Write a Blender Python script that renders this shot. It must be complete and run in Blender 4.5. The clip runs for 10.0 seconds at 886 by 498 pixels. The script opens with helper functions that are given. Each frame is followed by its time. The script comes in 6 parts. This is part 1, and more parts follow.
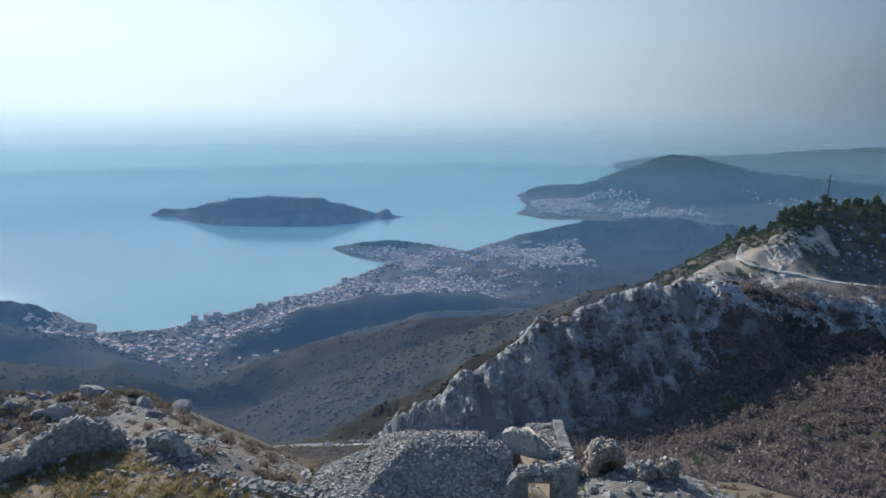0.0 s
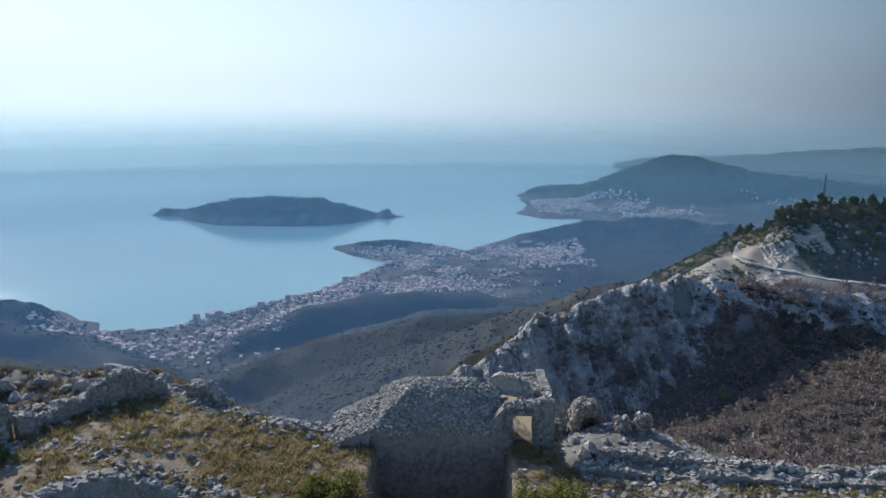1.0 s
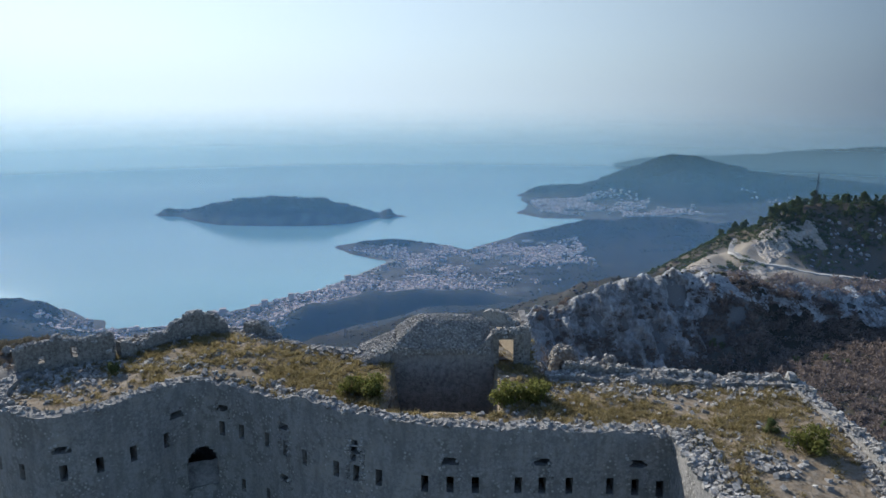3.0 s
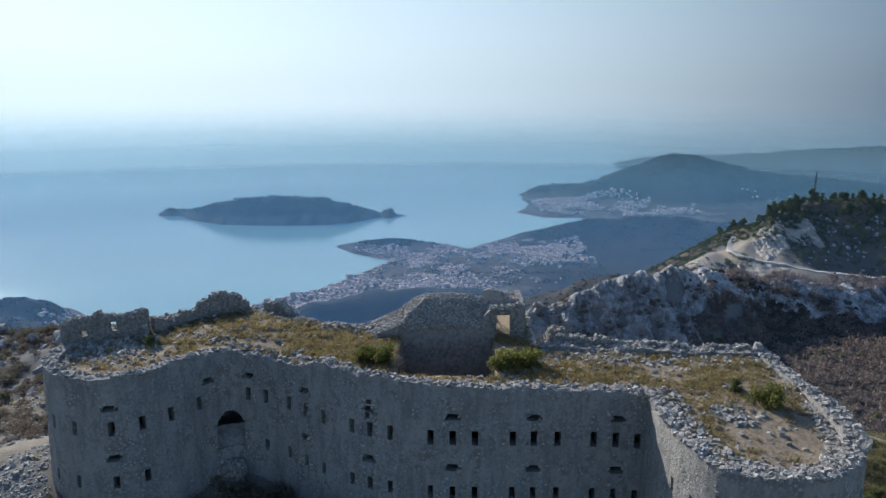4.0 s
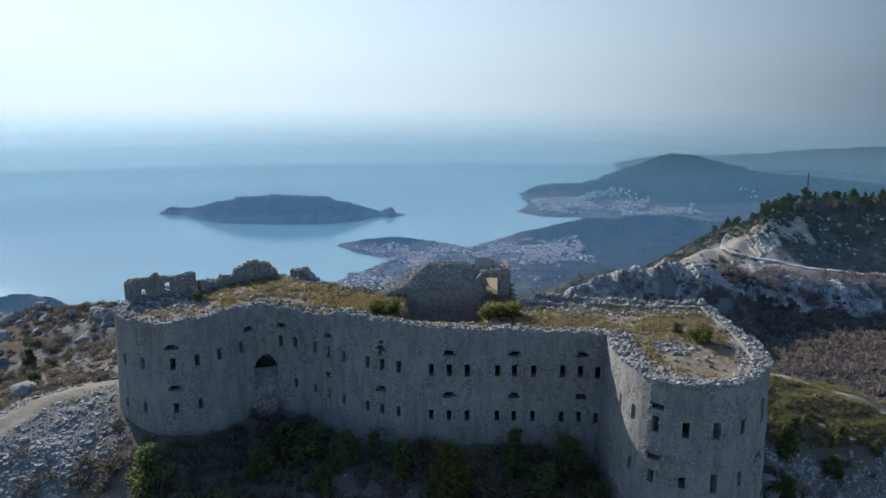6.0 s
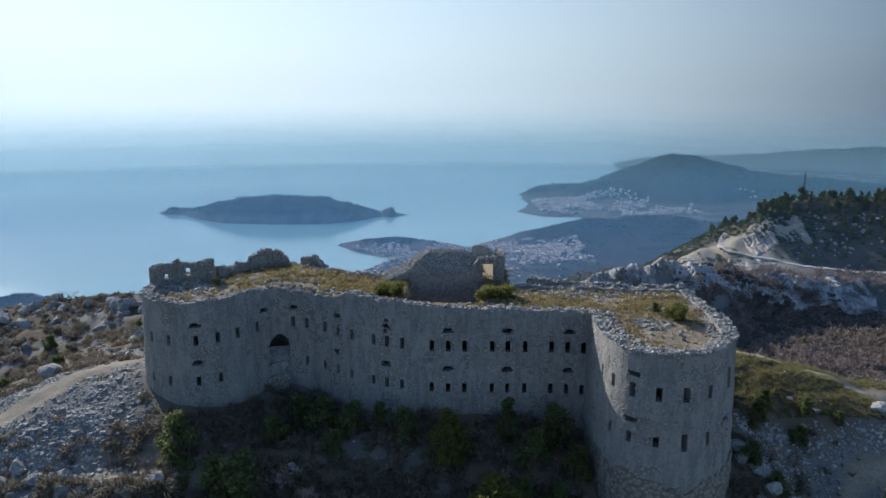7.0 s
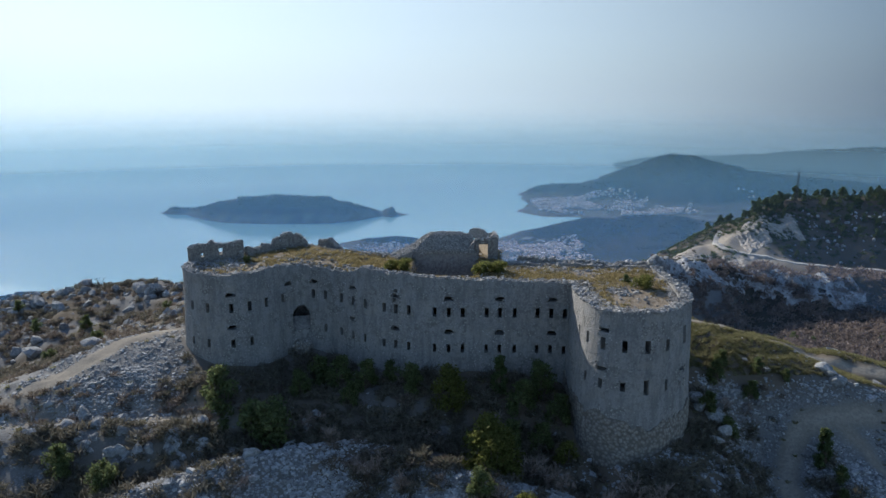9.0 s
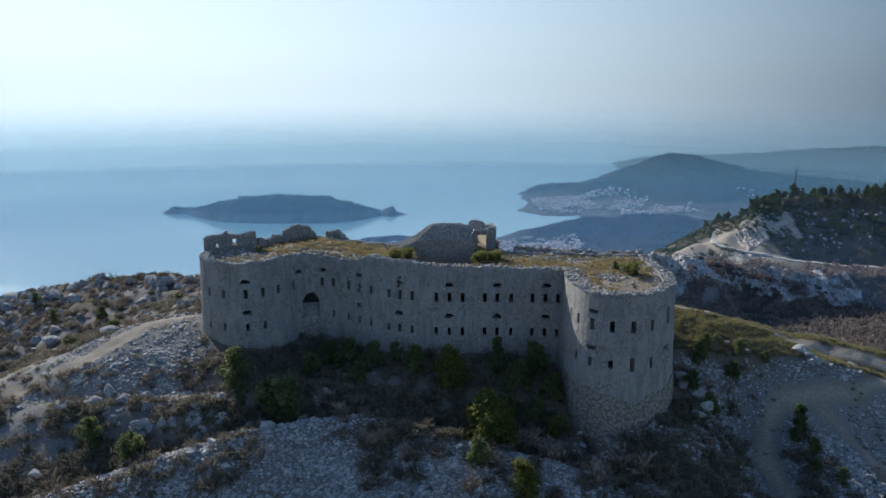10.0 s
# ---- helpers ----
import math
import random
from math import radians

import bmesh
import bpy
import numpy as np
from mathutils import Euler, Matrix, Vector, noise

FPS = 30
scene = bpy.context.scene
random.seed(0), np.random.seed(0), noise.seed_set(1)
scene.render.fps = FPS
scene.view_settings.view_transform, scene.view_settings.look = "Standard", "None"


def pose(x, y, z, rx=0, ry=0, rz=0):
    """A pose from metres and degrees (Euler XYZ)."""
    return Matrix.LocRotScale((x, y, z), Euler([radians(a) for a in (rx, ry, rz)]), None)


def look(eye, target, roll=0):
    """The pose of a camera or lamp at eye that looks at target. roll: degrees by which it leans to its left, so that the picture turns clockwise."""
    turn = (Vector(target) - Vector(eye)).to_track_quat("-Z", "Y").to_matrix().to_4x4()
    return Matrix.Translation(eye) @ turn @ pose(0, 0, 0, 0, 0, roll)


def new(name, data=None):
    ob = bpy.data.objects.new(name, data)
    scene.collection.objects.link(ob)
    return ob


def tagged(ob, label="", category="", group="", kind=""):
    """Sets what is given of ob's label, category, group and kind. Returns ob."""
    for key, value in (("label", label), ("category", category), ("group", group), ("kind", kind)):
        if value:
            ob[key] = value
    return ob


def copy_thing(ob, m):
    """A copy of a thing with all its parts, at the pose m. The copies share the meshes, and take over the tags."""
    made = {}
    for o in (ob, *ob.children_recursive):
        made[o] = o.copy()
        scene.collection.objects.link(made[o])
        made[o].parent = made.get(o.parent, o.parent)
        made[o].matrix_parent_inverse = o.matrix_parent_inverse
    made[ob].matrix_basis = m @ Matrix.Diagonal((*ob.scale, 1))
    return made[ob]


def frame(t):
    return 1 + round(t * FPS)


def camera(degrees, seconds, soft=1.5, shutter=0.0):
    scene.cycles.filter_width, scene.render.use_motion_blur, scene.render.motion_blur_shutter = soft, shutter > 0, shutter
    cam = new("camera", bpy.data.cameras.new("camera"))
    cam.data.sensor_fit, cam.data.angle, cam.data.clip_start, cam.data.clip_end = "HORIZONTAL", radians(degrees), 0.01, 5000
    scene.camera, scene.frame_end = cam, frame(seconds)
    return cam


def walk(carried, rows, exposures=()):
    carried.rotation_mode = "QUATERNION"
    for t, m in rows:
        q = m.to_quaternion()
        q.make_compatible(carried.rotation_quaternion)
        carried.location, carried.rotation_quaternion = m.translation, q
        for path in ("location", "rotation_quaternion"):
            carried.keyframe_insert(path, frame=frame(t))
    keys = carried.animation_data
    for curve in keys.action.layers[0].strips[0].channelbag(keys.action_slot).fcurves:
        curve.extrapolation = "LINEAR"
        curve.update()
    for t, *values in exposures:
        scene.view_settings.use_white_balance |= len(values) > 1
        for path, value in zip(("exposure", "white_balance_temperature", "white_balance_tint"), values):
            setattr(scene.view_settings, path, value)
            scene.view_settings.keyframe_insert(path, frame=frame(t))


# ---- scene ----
cam = camera(66.0, 10.0)
PATH = [
    (0, (-0.252, -21.502, 35.21), (-0.271, -19.547, 34.786), 0.2),
    (0.5, (-0.11, -25.533, 35.039), (-0.13, -23.579, 34.615), 0.1),
    (1, (-0.045, -28.97, 34.758), (-0.065, -27.016, 34.335), 0.2),
    (1.5, (0.027, -32.904, 34.671), (0.005, -30.949, 34.248), 0.1),
    (2, (0.055, -36.318, 34.685), (0.031, -34.363, 34.262), 0.1),
    (2.5, (0.056, -40.014, 34.666), (0.033, -38.059, 34.244), 0.1),
    (4, (-0.088, -50.269, 34.568), (-0.115, -48.314, 34.145), 0.0),
    (4.5, (-0.006, -53.55, 34.482), (-0.033, -51.596, 34.059), 0.1),
    (5, (0.108, -57.154, 34.386), (0.081, -55.2, 33.963), 0.1),
    (5.5, (0.163, -60.431, 34.363), (0.136, -58.477, 33.94), 0.1),
    (7, (0.422, -70.568, 34.261), (0.394, -68.613, 33.839), 0.1),
    (7.5, (0.45, -73.715, 34.292), (0.422, -71.76, 33.869), 0.0),
    (8, (0.466, -76.918, 34.296), (0.437, -74.963, 33.875), 0.1),
    (8.5, (0.497, -79.869, 34.26), (0.469, -77.914, 33.839), 0.0),
    (9, (0.453, -83.028, 34.293), (0.425, -81.073, 33.872), 0.1),
    (9.5, (0.45, -86.034, 34.269), (0.422, -84.08, 33.847), 0.0),
    (10, (0.454, -89.199, 34.182), (0.425, -87.244, 33.76), 0.0),
]
walk(cam, [(t, look(eye, target, roll)) for t, eye, target, roll in PATH], exposures=[(0.0, 0.45, 5800, 8), (10.0, 0.45, 5800, 8)])

# ---- light: low winter sun ahead and to the left, hazy sky ----
SUN_AZ, SUN_EL = -37.0, 27.0      # degrees from +y towards +x, and above the horizon
world = bpy.data.worlds.new("sky")
scene.world = world
world.use_nodes = True
wn = world.node_tree
sky = wn.nodes.new("ShaderNodeTexSky")
sky.sky_type = "NISHITA"
sky.sun_disc = False
sky.sun_elevation = radians(SUN_EL)
sky.sun_rotation = radians(SUN_AZ)
sky.altitude = 800
sky.air_density = 1.0
sky.dust_density = 1.2
sky.ozone_density = 2.0
wn.links.new(sky.outputs[0], wn.nodes["Background"].inputs[0])
wn.nodes["Background"].inputs[1].default_value = 0.12
sun = new("sun", bpy.data.lights.new("sun", "SUN"))
sun.data.energy, sun.data.angle, sun.data.color = 4.8, radians(0.6), (1.0, 0.90, 0.76)
sun.matrix_world = look((0, 0, 0), (-math.sin(radians(SUN_AZ)), -math.cos(radians(SUN_AZ)), -math.tan(radians(SUN_EL))))


# ---- helpers of this scene ----
def h2(ix, iy, seed):
    """A hash of whole numbers to 0..1."""
    n = (ix * 374761393 + iy * 668265263 + seed * 974634777) & 0x7FFFFFFF
    n = ((n ^ (n >> 13)) * 1274126177) & 0x7FFFFFFF
    return ((n ^ (n >> 16)) & 0xFFFFF) / 0xFFFFF


def vnoise(x, y, seed=0):
    """Value noise of two coordinates, -1..1."""
    x, y = np.asarray(x, float), np.asarray(y, float)
    ix, iy = np.floor(x).astype(np.int64), np.floor(y).astype(np.int64)
    fx, fy = x - ix, y - iy
    fx, fy = fx * fx * (3 - 2 * fx), fy * fy * (3 - 2 * fy)
    a = h2(ix, iy, seed) * (1 - fx) + h2(ix + 1, iy, seed) * fx
    b = h2(ix, iy + 1, seed) * (1 - fx) + h2(ix + 1, iy + 1, seed) * fx
    return 2 * (a * (1 - fy) + b * fy) - 1


def fbm(x, y, octaves=4, seed=0, ridged=False):
    total, amp = 0, 1.0
    for k in range(octaves):
        n = vnoise(x * 2 ** k + 17.3 * k, y * 2 ** k - 9.1 * k, seed + k)
        total = total + amp * ((1 - 2 * np.abs(n)) if ridged else n)
        amp *= 0.5
    return total / 1.9


def smooth(a, b, x):
    u = np.clip((x - a) / (b - a), 0, 1)
    return u * u * (3 - 2 * u)


def mesh_of(name, verts, faces, flat=True):
    me = bpy.data.meshes.new(name)
    me.from_pydata([tuple(v) for v in verts], [], [tuple(f) for f in faces])
    me.polygons.foreach_set("use_smooth", [not flat] * len(me.polygons))
    me.update()
    return me


def part(name, data, material, parent=None, label=""):
    """Links a mesh or a bmesh as one object, under a thing or a part of it."""
    if isinstance(data, bmesh.types.BMesh):
        me = bpy.data.meshes.new(name)
        data.to_mesh(me)
        data.free()
        data = me
    if material and not data.materials:
        data.materials.append(material)
    ob = new(name, data)
    ob.parent = parent
    if label:
        tagged(ob, label=label)
    return ob


def box(bm, x0, y0, z0, x1, y1, z1):
    v = [bm.verts.new(p) for p in ((x0, y0, z0), (x1, y0, z0), (x1, y1, z0), (x0, y1, z0), (x0, y0, z1), (x1, y0, z1), (x1, y1, z1), (x0, y1, z1))]
    for f in ((0, 3, 2, 1), (4, 5, 6, 7), (0, 1, 5, 4), (1, 2, 6, 5), (2, 3, 7, 6), (3, 0, 4, 7)):
        bm.faces.new([v[i] for i in f])


class Soup:
    """Collects many small pieces into one mesh."""

    def __init__(self):
        self.v, self.f, self.n = [], [], 0

    def add(self, verts, faces):
        self.v.append(np.asarray(verts, float))
        self.f.extend([tuple(i + self.n for i in f) for f in faces])
        self.n += len(verts)

    def mesh(self, name, flat=True):
        return mesh_of(name, np.vstack(self.v).tolist(), self.f, flat)


# ---- materials ----
def ramp_mix(nt, fac, a, b):
    m = nt.nodes.new("ShaderNodeMix")
    m.data_type = "RGBA"
    for sock, val in ((m.inputs["Factor"], fac), (m.inputs["A"], a), (m.inputs["B"], b)):
        if isinstance(val, bpy.types.NodeSocket):
            nt.links.new(val, sock)
        else:
            sock.default_value = (*val, 1) if isinstance(val, tuple) else val
    return m.outputs["Result"]


def noise_node(nt, scale, detail=5.0, rough=0.6, lo=0.35, hi=0.65, kind="noise", coord=None):
    n = nt.nodes.new("ShaderNodeTexNoise" if kind == "noise" else "ShaderNodeTexVoronoi")
    n.inputs["Scale"].default_value = scale
    if kind == "noise":
        n.inputs["Detail"].default_value, n.inputs["Roughness"].default_value = detail, rough
        out = n.outputs["Fac"]
    else:
        n.feature = "F1"
        out = n.outputs["Distance"]
    if coord is None:
        tc = nt.nodes.new("ShaderNodeNewGeometry")
        coord = tc.outputs["Position"]
    nt.links.new(coord, n.inputs["Vector"])
    r = nt.nodes.new("ShaderNodeMapRange")
    r.inputs["From Min"].default_value, r.inputs["From Max"].default_value = lo, hi
    nt.links.new(out, r.inputs["Value"])
    return r.outputs["Result"]


def material(name, rough=0.9):
    m = bpy.data.materials.new(name)
    m.use_nodes = True
    b = m.node_tree.nodes["Principled BSDF"]
    b.inputs["Roughness"].default_value = rough
    b.inputs["Specular IOR Level"].default_value = 0.05
    return m, m.node_tree, b


def bump(nt, b, height, strength, distance):
    n = nt.nodes.new("ShaderNodeBump")
    n.inputs["Strength"].default_value, n.inputs["Distance"].default_value = strength, distance
    nt.links.new(height, n.inputs["Height"])
    nt.links.new(n.outputs[0], b.inputs["Normal"])


def mottled(name, dark, mid, light, big=0.3, small=3.0, bump_d=0.05, rough=0.9, per_piece=0.0, through_light=0.0):
    """A weathered surface: two scales of colour and a fine relief."""
    m, nt, b = material(name, rough)
    f1, f2 = noise_node(nt, big), noise_node(nt, small, 6, 0.7, 0.38, 0.62)
    c = ramp_mix(nt, f1, dark, mid)
    c = ramp_mix(nt, f2, c, light)
    if per_piece:
        info = nt.nodes.new("ShaderNodeNewGeometry")
        r = nt.nodes.new("ShaderNodeMapRange")
        r.inputs["To Min"].default_value, r.inputs["To Max"].default_value = 1 - per_piece, 1 + per_piece
        nt.links.new(info.outputs["Random Per Island"], r.inputs["Value"])
        h = nt.nodes.new("ShaderNodeHueSaturation")
        nt.links.new(r.outputs[0], h.inputs["Value"])
        nt.links.new(c, h.inputs["Color"])
        c = h.outputs[0]
    nt.links.new(c, b.inputs["Base Color"])
    if bump_d:
        bump(nt, b, f2, 0.8, bump_d)
    if through_light:
        # thin leaves and blades let the light behind them through
        out, thin, mix = nt.nodes["Material Output"], nt.nodes.new("ShaderNodeBsdfTranslucent"), nt.nodes.new("ShaderNodeMixShader")
        nt.links.new(c, thin.inputs["Color"])
        mix.inputs[0].default_value = through_light
        nt.links.new(b.outputs[0], mix.inputs[1])
        nt.links.new(thin.outputs[0], mix.inputs[2])
        nt.links.new(mix.outputs[0], out.inputs["Surface"])
    return m


LIMESTONE = mottled("limestone", (0.125, 0.125, 0.123), (0.25, 0.246, 0.236), (0.35, 0.342, 0.326), 0.25, 2.5, 0.12, 0.9, 0.22)
RUBBLE = mottled("rubble limestone", (0.14, 0.133, 0.124), (0.265, 0.25, 0.23), (0.385, 0.365, 0.335), 0.5, 5.0, 0.03, 0.9, 0.35)
GRASS = mottled("dry grass", (0.15, 0.122, 0.052), (0.235, 0.188, 0.082), (0.34, 0.275, 0.145), 0.2, 2.0, 0.0, 0.8, 0.3, 0.45)
LEAF = mottled("evergreen leaves", (0.066, 0.086, 0.036), (0.105, 0.128, 0.052), (0.15, 0.17, 0.072), 0.6, 4.0, 0.0, 0.6, 0.35, 0.45)
PINE = mottled("pine needles", (0.04, 0.06, 0.024), (0.065, 0.088, 0.034), (0.10, 0.12, 0.048), 0.15, 1.0, 0.0, 0.7, 0.35, 0.3)
OLD_STONE = mottled("weathered wall stone", (0.085, 0.08, 0.074), (0.18, 0.168, 0.152), (0.30, 0.28, 0.255), 0.8, 3.5, 0.08, 0.95)
BARK = mottled("bark", (0.07, 0.055, 0.04), (0.12, 0.095, 0.07), (0.17, 0.14, 0.11), 1.0, 8.0, 0.01, 0.9)
TWIGS = mottled("bare twigs", (0.15, 0.115, 0.095), (0.22, 0.175, 0.145), (0.30, 0.245, 0.21), 0.1, 1.0, 0.0, 0.9, 0.3)

# ---- the lie of the land ----
SEA = -335.0
HUB = (0.0, -60.0)
COAST = np.array([(-818, 906), (-761, 1073), (-732, 1120), (-704, 1133), (-637, 1074), (-599, 1066), (-579, 1018), (-514, 1027),
                  (-462, 1047), (-393, 1123), (-331, 1192), (-262, 1269), (-191, 1417), (-139, 1528), (-182, 1557), (-244, 1611),
                  (-291, 1690), (-230, 1718), (-81, 1692), (41, 1627), (109, 1707), (216, 1885), (347, 2002), (427, 2061),
                  (425, 2143), (299, 2153), (222, 2254), (267, 2353), (289, 2461), (269, 2578), (318, 2724), (538, 2869),
                  (810, 3430), (1027, 3949), (1032, 4170)], float)
LAND_RING = np.vstack([COAST, [(1500, 4600), (6000, 6000), (6000, -6000), (-6000, -6000), (-6000, 700), (-1200, 760)]])
# crest lines: points, slope towards the viewer, slope beyond, rounding of the crest
FORT_KNOLL = ([(-42, 8, 2), (-20, 14, 2.5), (0, 16, 3), (16, 30, 4.2), (38, 12, 2.3)], 0.25, 0.72, 5)
BOULDER_CREST = ([(-170, 40, -26), (-120, 62, -14), (-86, 72, -8.5), (-50, 70, -7), (-30, 45, -1)], 0.16, 0.8, 4)
GRASS_TERRACE = ([(34, 14, 2), (58, 14, -2.5), (85, 8, -8), (130, -5, -18)], 0.62, 0.5, 4)
SPOIL_BANK = ([(-50, -31, -8.5), (-44, -28, -6.2), (-34, -23, -4.4), (-25, -18, -3.4), (-16, -14.5, -2.9), (-10, -13.5, -2.8), (-2, -16, -3.4), (5, -18.5, -4.2), (14, -21, -5.6)], 0.55, 0.6, 0.8)
LOWER_TERRACE = ([(-70, -14, -3.6), (-55, -12, -2.6), (-40, -11.5, -2.2), (-30, -11, -2.0)], 0.9, 0.30, 3.5)
CLIFF = ([(-68, 363, -181), (-54, 363, -170), (-26, 365, -154), (1, 366, -134), (19, 368, -122), (36, 370, -110), (56, 373, -96),
          (80, 376, -87), (104, 378, -80), (130, 383, -77), (152, 388, -75)], 1.7, 0.9, 3)
CLIFF_EAST = ([(165, 395, -79), (185, 408, -84), (220, 418, -90), (254, 418, -93), (291, 418, -98), (371, 408, -102), (500, 400, -105)], 0.75, 0.3, 6)
ROAD_SPUR = ([(197, 498, -100), (241, 553, -97), (258, 538, -91), (276, 498, -100), (306, 488, -102), (343, 478, -103), (452, 458, -105), (700, 430, -105)], 0.35, 0.85, 8)
PINE_HILL = ([(211, 738, -182), (248, 698, -147), (275, 638, -106), (276, 588, -83), (291, 568, -72), (322, 588, -65), (355, 603, -60),
              (398, 598, -60), (489, 598, -54), (643, 578, -42), (900, 560, -30)], 0.55, 0.5, 8)
BROWN_SPUR = ([(-259, 618, -283), (-243, 668, -275), (-210, 708, -265), (-157, 738, -252), (-106, 758, -239), (-32, 778, -228), (45, 778, -223), (119, 768, -216), (184, 678, -190)], 0.03, 0.5, 25)
DARK_RIDGE = ([(-370, 800, -332), (-330, 878, -322), (-281, 938, -303), (-204, 978, -280), (-128, 998, -268), (-58, 998, -262), (47, 988, -263), (139, 958, -271), (260, 900, -240)], 0.75, 0.35, 16)
LEFT_HILL = ([(-900, 1030, -316), (-871, 1068, -314), (-773, 1068, -304), (-735, 1068, -297), (-705, 1068, -301)], 0.5, 1.0, 8)
LEFT_SPUR = ([(-697, 778, -232), (-572, 798, -252), (-496, 778, -262), (-420, 738, -271), (-347, 678, -280), (-290, 618, -285)], 0.25, 0.52, 20)
LEFT_MOUND = ([(-600, 520, -180), (-426, 538, -199), (-366, 538, -205), (-331, 538, -211), (-300, 518, -225)], 0.15, 0.5, 20)
HEADLAND = ([(-262, 1690, -330), (-224, 1678, -322), (-151, 1668, -313), (-80, 1668, -320), (-8, 1650, -326)], 0.5, 0.5, 20)
MID_HILL = ([(90, 1700, -336), (187, 1775, -331), (240, 1800, -318), (320, 1815, -301), (410, 1828, -290), (595, 1828, -284), (730, 1778, -288), (900, 1600, -285), (1300, 1500, -250)], 0.19, 0.3, 22)
ISLAND = ([(-985, 2195, -330), (-955, 2195, -317), (-868, 2185, -318), (-815, 2150, -302), (-743, 2120, -287), (-688, 2108, -272), (-652, 2108, -268), (-563, 2108, -263), (-456, 2108, -268), (-393, 2112, -272), (-367, 2118, -282),
           (-335, 2130, -286), (-292, 2150, -306), (-262, 2165, -315), (-236, 2170, -324), (-212, 2170, -308), (-200, 2172, -307), (-188, 2172, -328), (-150, 2172, -334)], 0.62, 0.62, 7)
CAPE = ([(300, 2715, -326), (322, 2722, -312), (375, 2728, -299), (487, 2728, -296), (560, 2690, -287)], 0.34, 0.6, 10)
CITY_HILL = ([(556, 2640, -268), (580, 2628, -253), (663, 2628, -231), (727, 2628, -209), (791, 2628, -181), (844, 2628, -166), (942, 2628, -172), (1008, 2628, -193), (1097, 2628, -210), (1186, 2628, -235), (1386, 2628, -255), (1672, 2628, -280), (2300, 2600, -260)], 0.46, 0.5, 16)
FAR_COAST = ([(1055, 4128, -320), (1163, 3978, -279), (1415, 3778, -260), (1679, 3678, -237), (2011, 3578, -203), (2273, 3578, -197), (3200, 3500, -170)], 0.22, 0.3, 30)
NEAR_CRESTS = (FORT_KNOLL, BOULDER_CREST, GRASS_TERRACE, CLIFF, CLIFF_EAST, ROAD_SPUR, PINE_HILL)
FAR_CRESTS = (BROWN_SPUR, DARK_RIDGE, LEFT_HILL, LEFT_SPUR, LEFT_MOUND, HEADLAND, MID_HILL, ISLAND, CAPE, CITY_HILL, FAR_COAST)


def along(pts, x, y):
    """Distance to a line of points, the y of the nearest place and the third value there."""
    best = np.full(x.shape, 1e12)
    zc, yc = np.zeros(x.shape), np.zeros(x.shape)
    for a, b in zip(pts[:-1], pts[1:]):
        dx, dy = b[0] - a[0], b[1] - a[1]
        u = np.clip(((x - a[0]) * dx + (y - a[1]) * dy) / (dx * dx + dy * dy), 0, 1)
        d = (x - a[0] - u * dx) ** 2 + (y - a[1] - u * dy) ** 2
        near = d < best
        best = np.where(near, d, best)
        yc = np.where(near, a[1] + u * dy, yc)
        if len(a) > 2:
            zc = np.where(near, a[2] + u * (b[2] - a[2]), zc)
    return np.sqrt(best), yc, zc


def inside(ring, x, y):
    odd = np.zeros(x.shape, bool)
    for (ax, ay), (bx, by) in zip(ring, np.roll(ring, -1, axis=0)):
        if ay != by:
            odd ^= ((ay > y) != (by > y)) & (x < (bx - ax) * (y - ay) / (by - ay) + ax)
    return odd


def crest(line, x, y):
    pts, front, back, r = line
    d, yc, zc = along(pts, x, y)
    slope = front + (back - front) * smooth(-0.7, 0.7, (y - yc) / (d + 0.01))
    return zc - slope * (np.sqrt(d * d + r * r) - r) - np.maximum(0.5 - slope, 0) * np.maximum(d - (90 if r < 10 else 300), 0)


def smax(a, b, k):
    return 0.5 * (a + b + np.sqrt((a - b) ** 2 + k * k))


def shore(x, y):
    d = along([tuple(p) for p in COAST], x, y)[0]
    return np.where(inside(LAND_RING, x, y), d, -d)


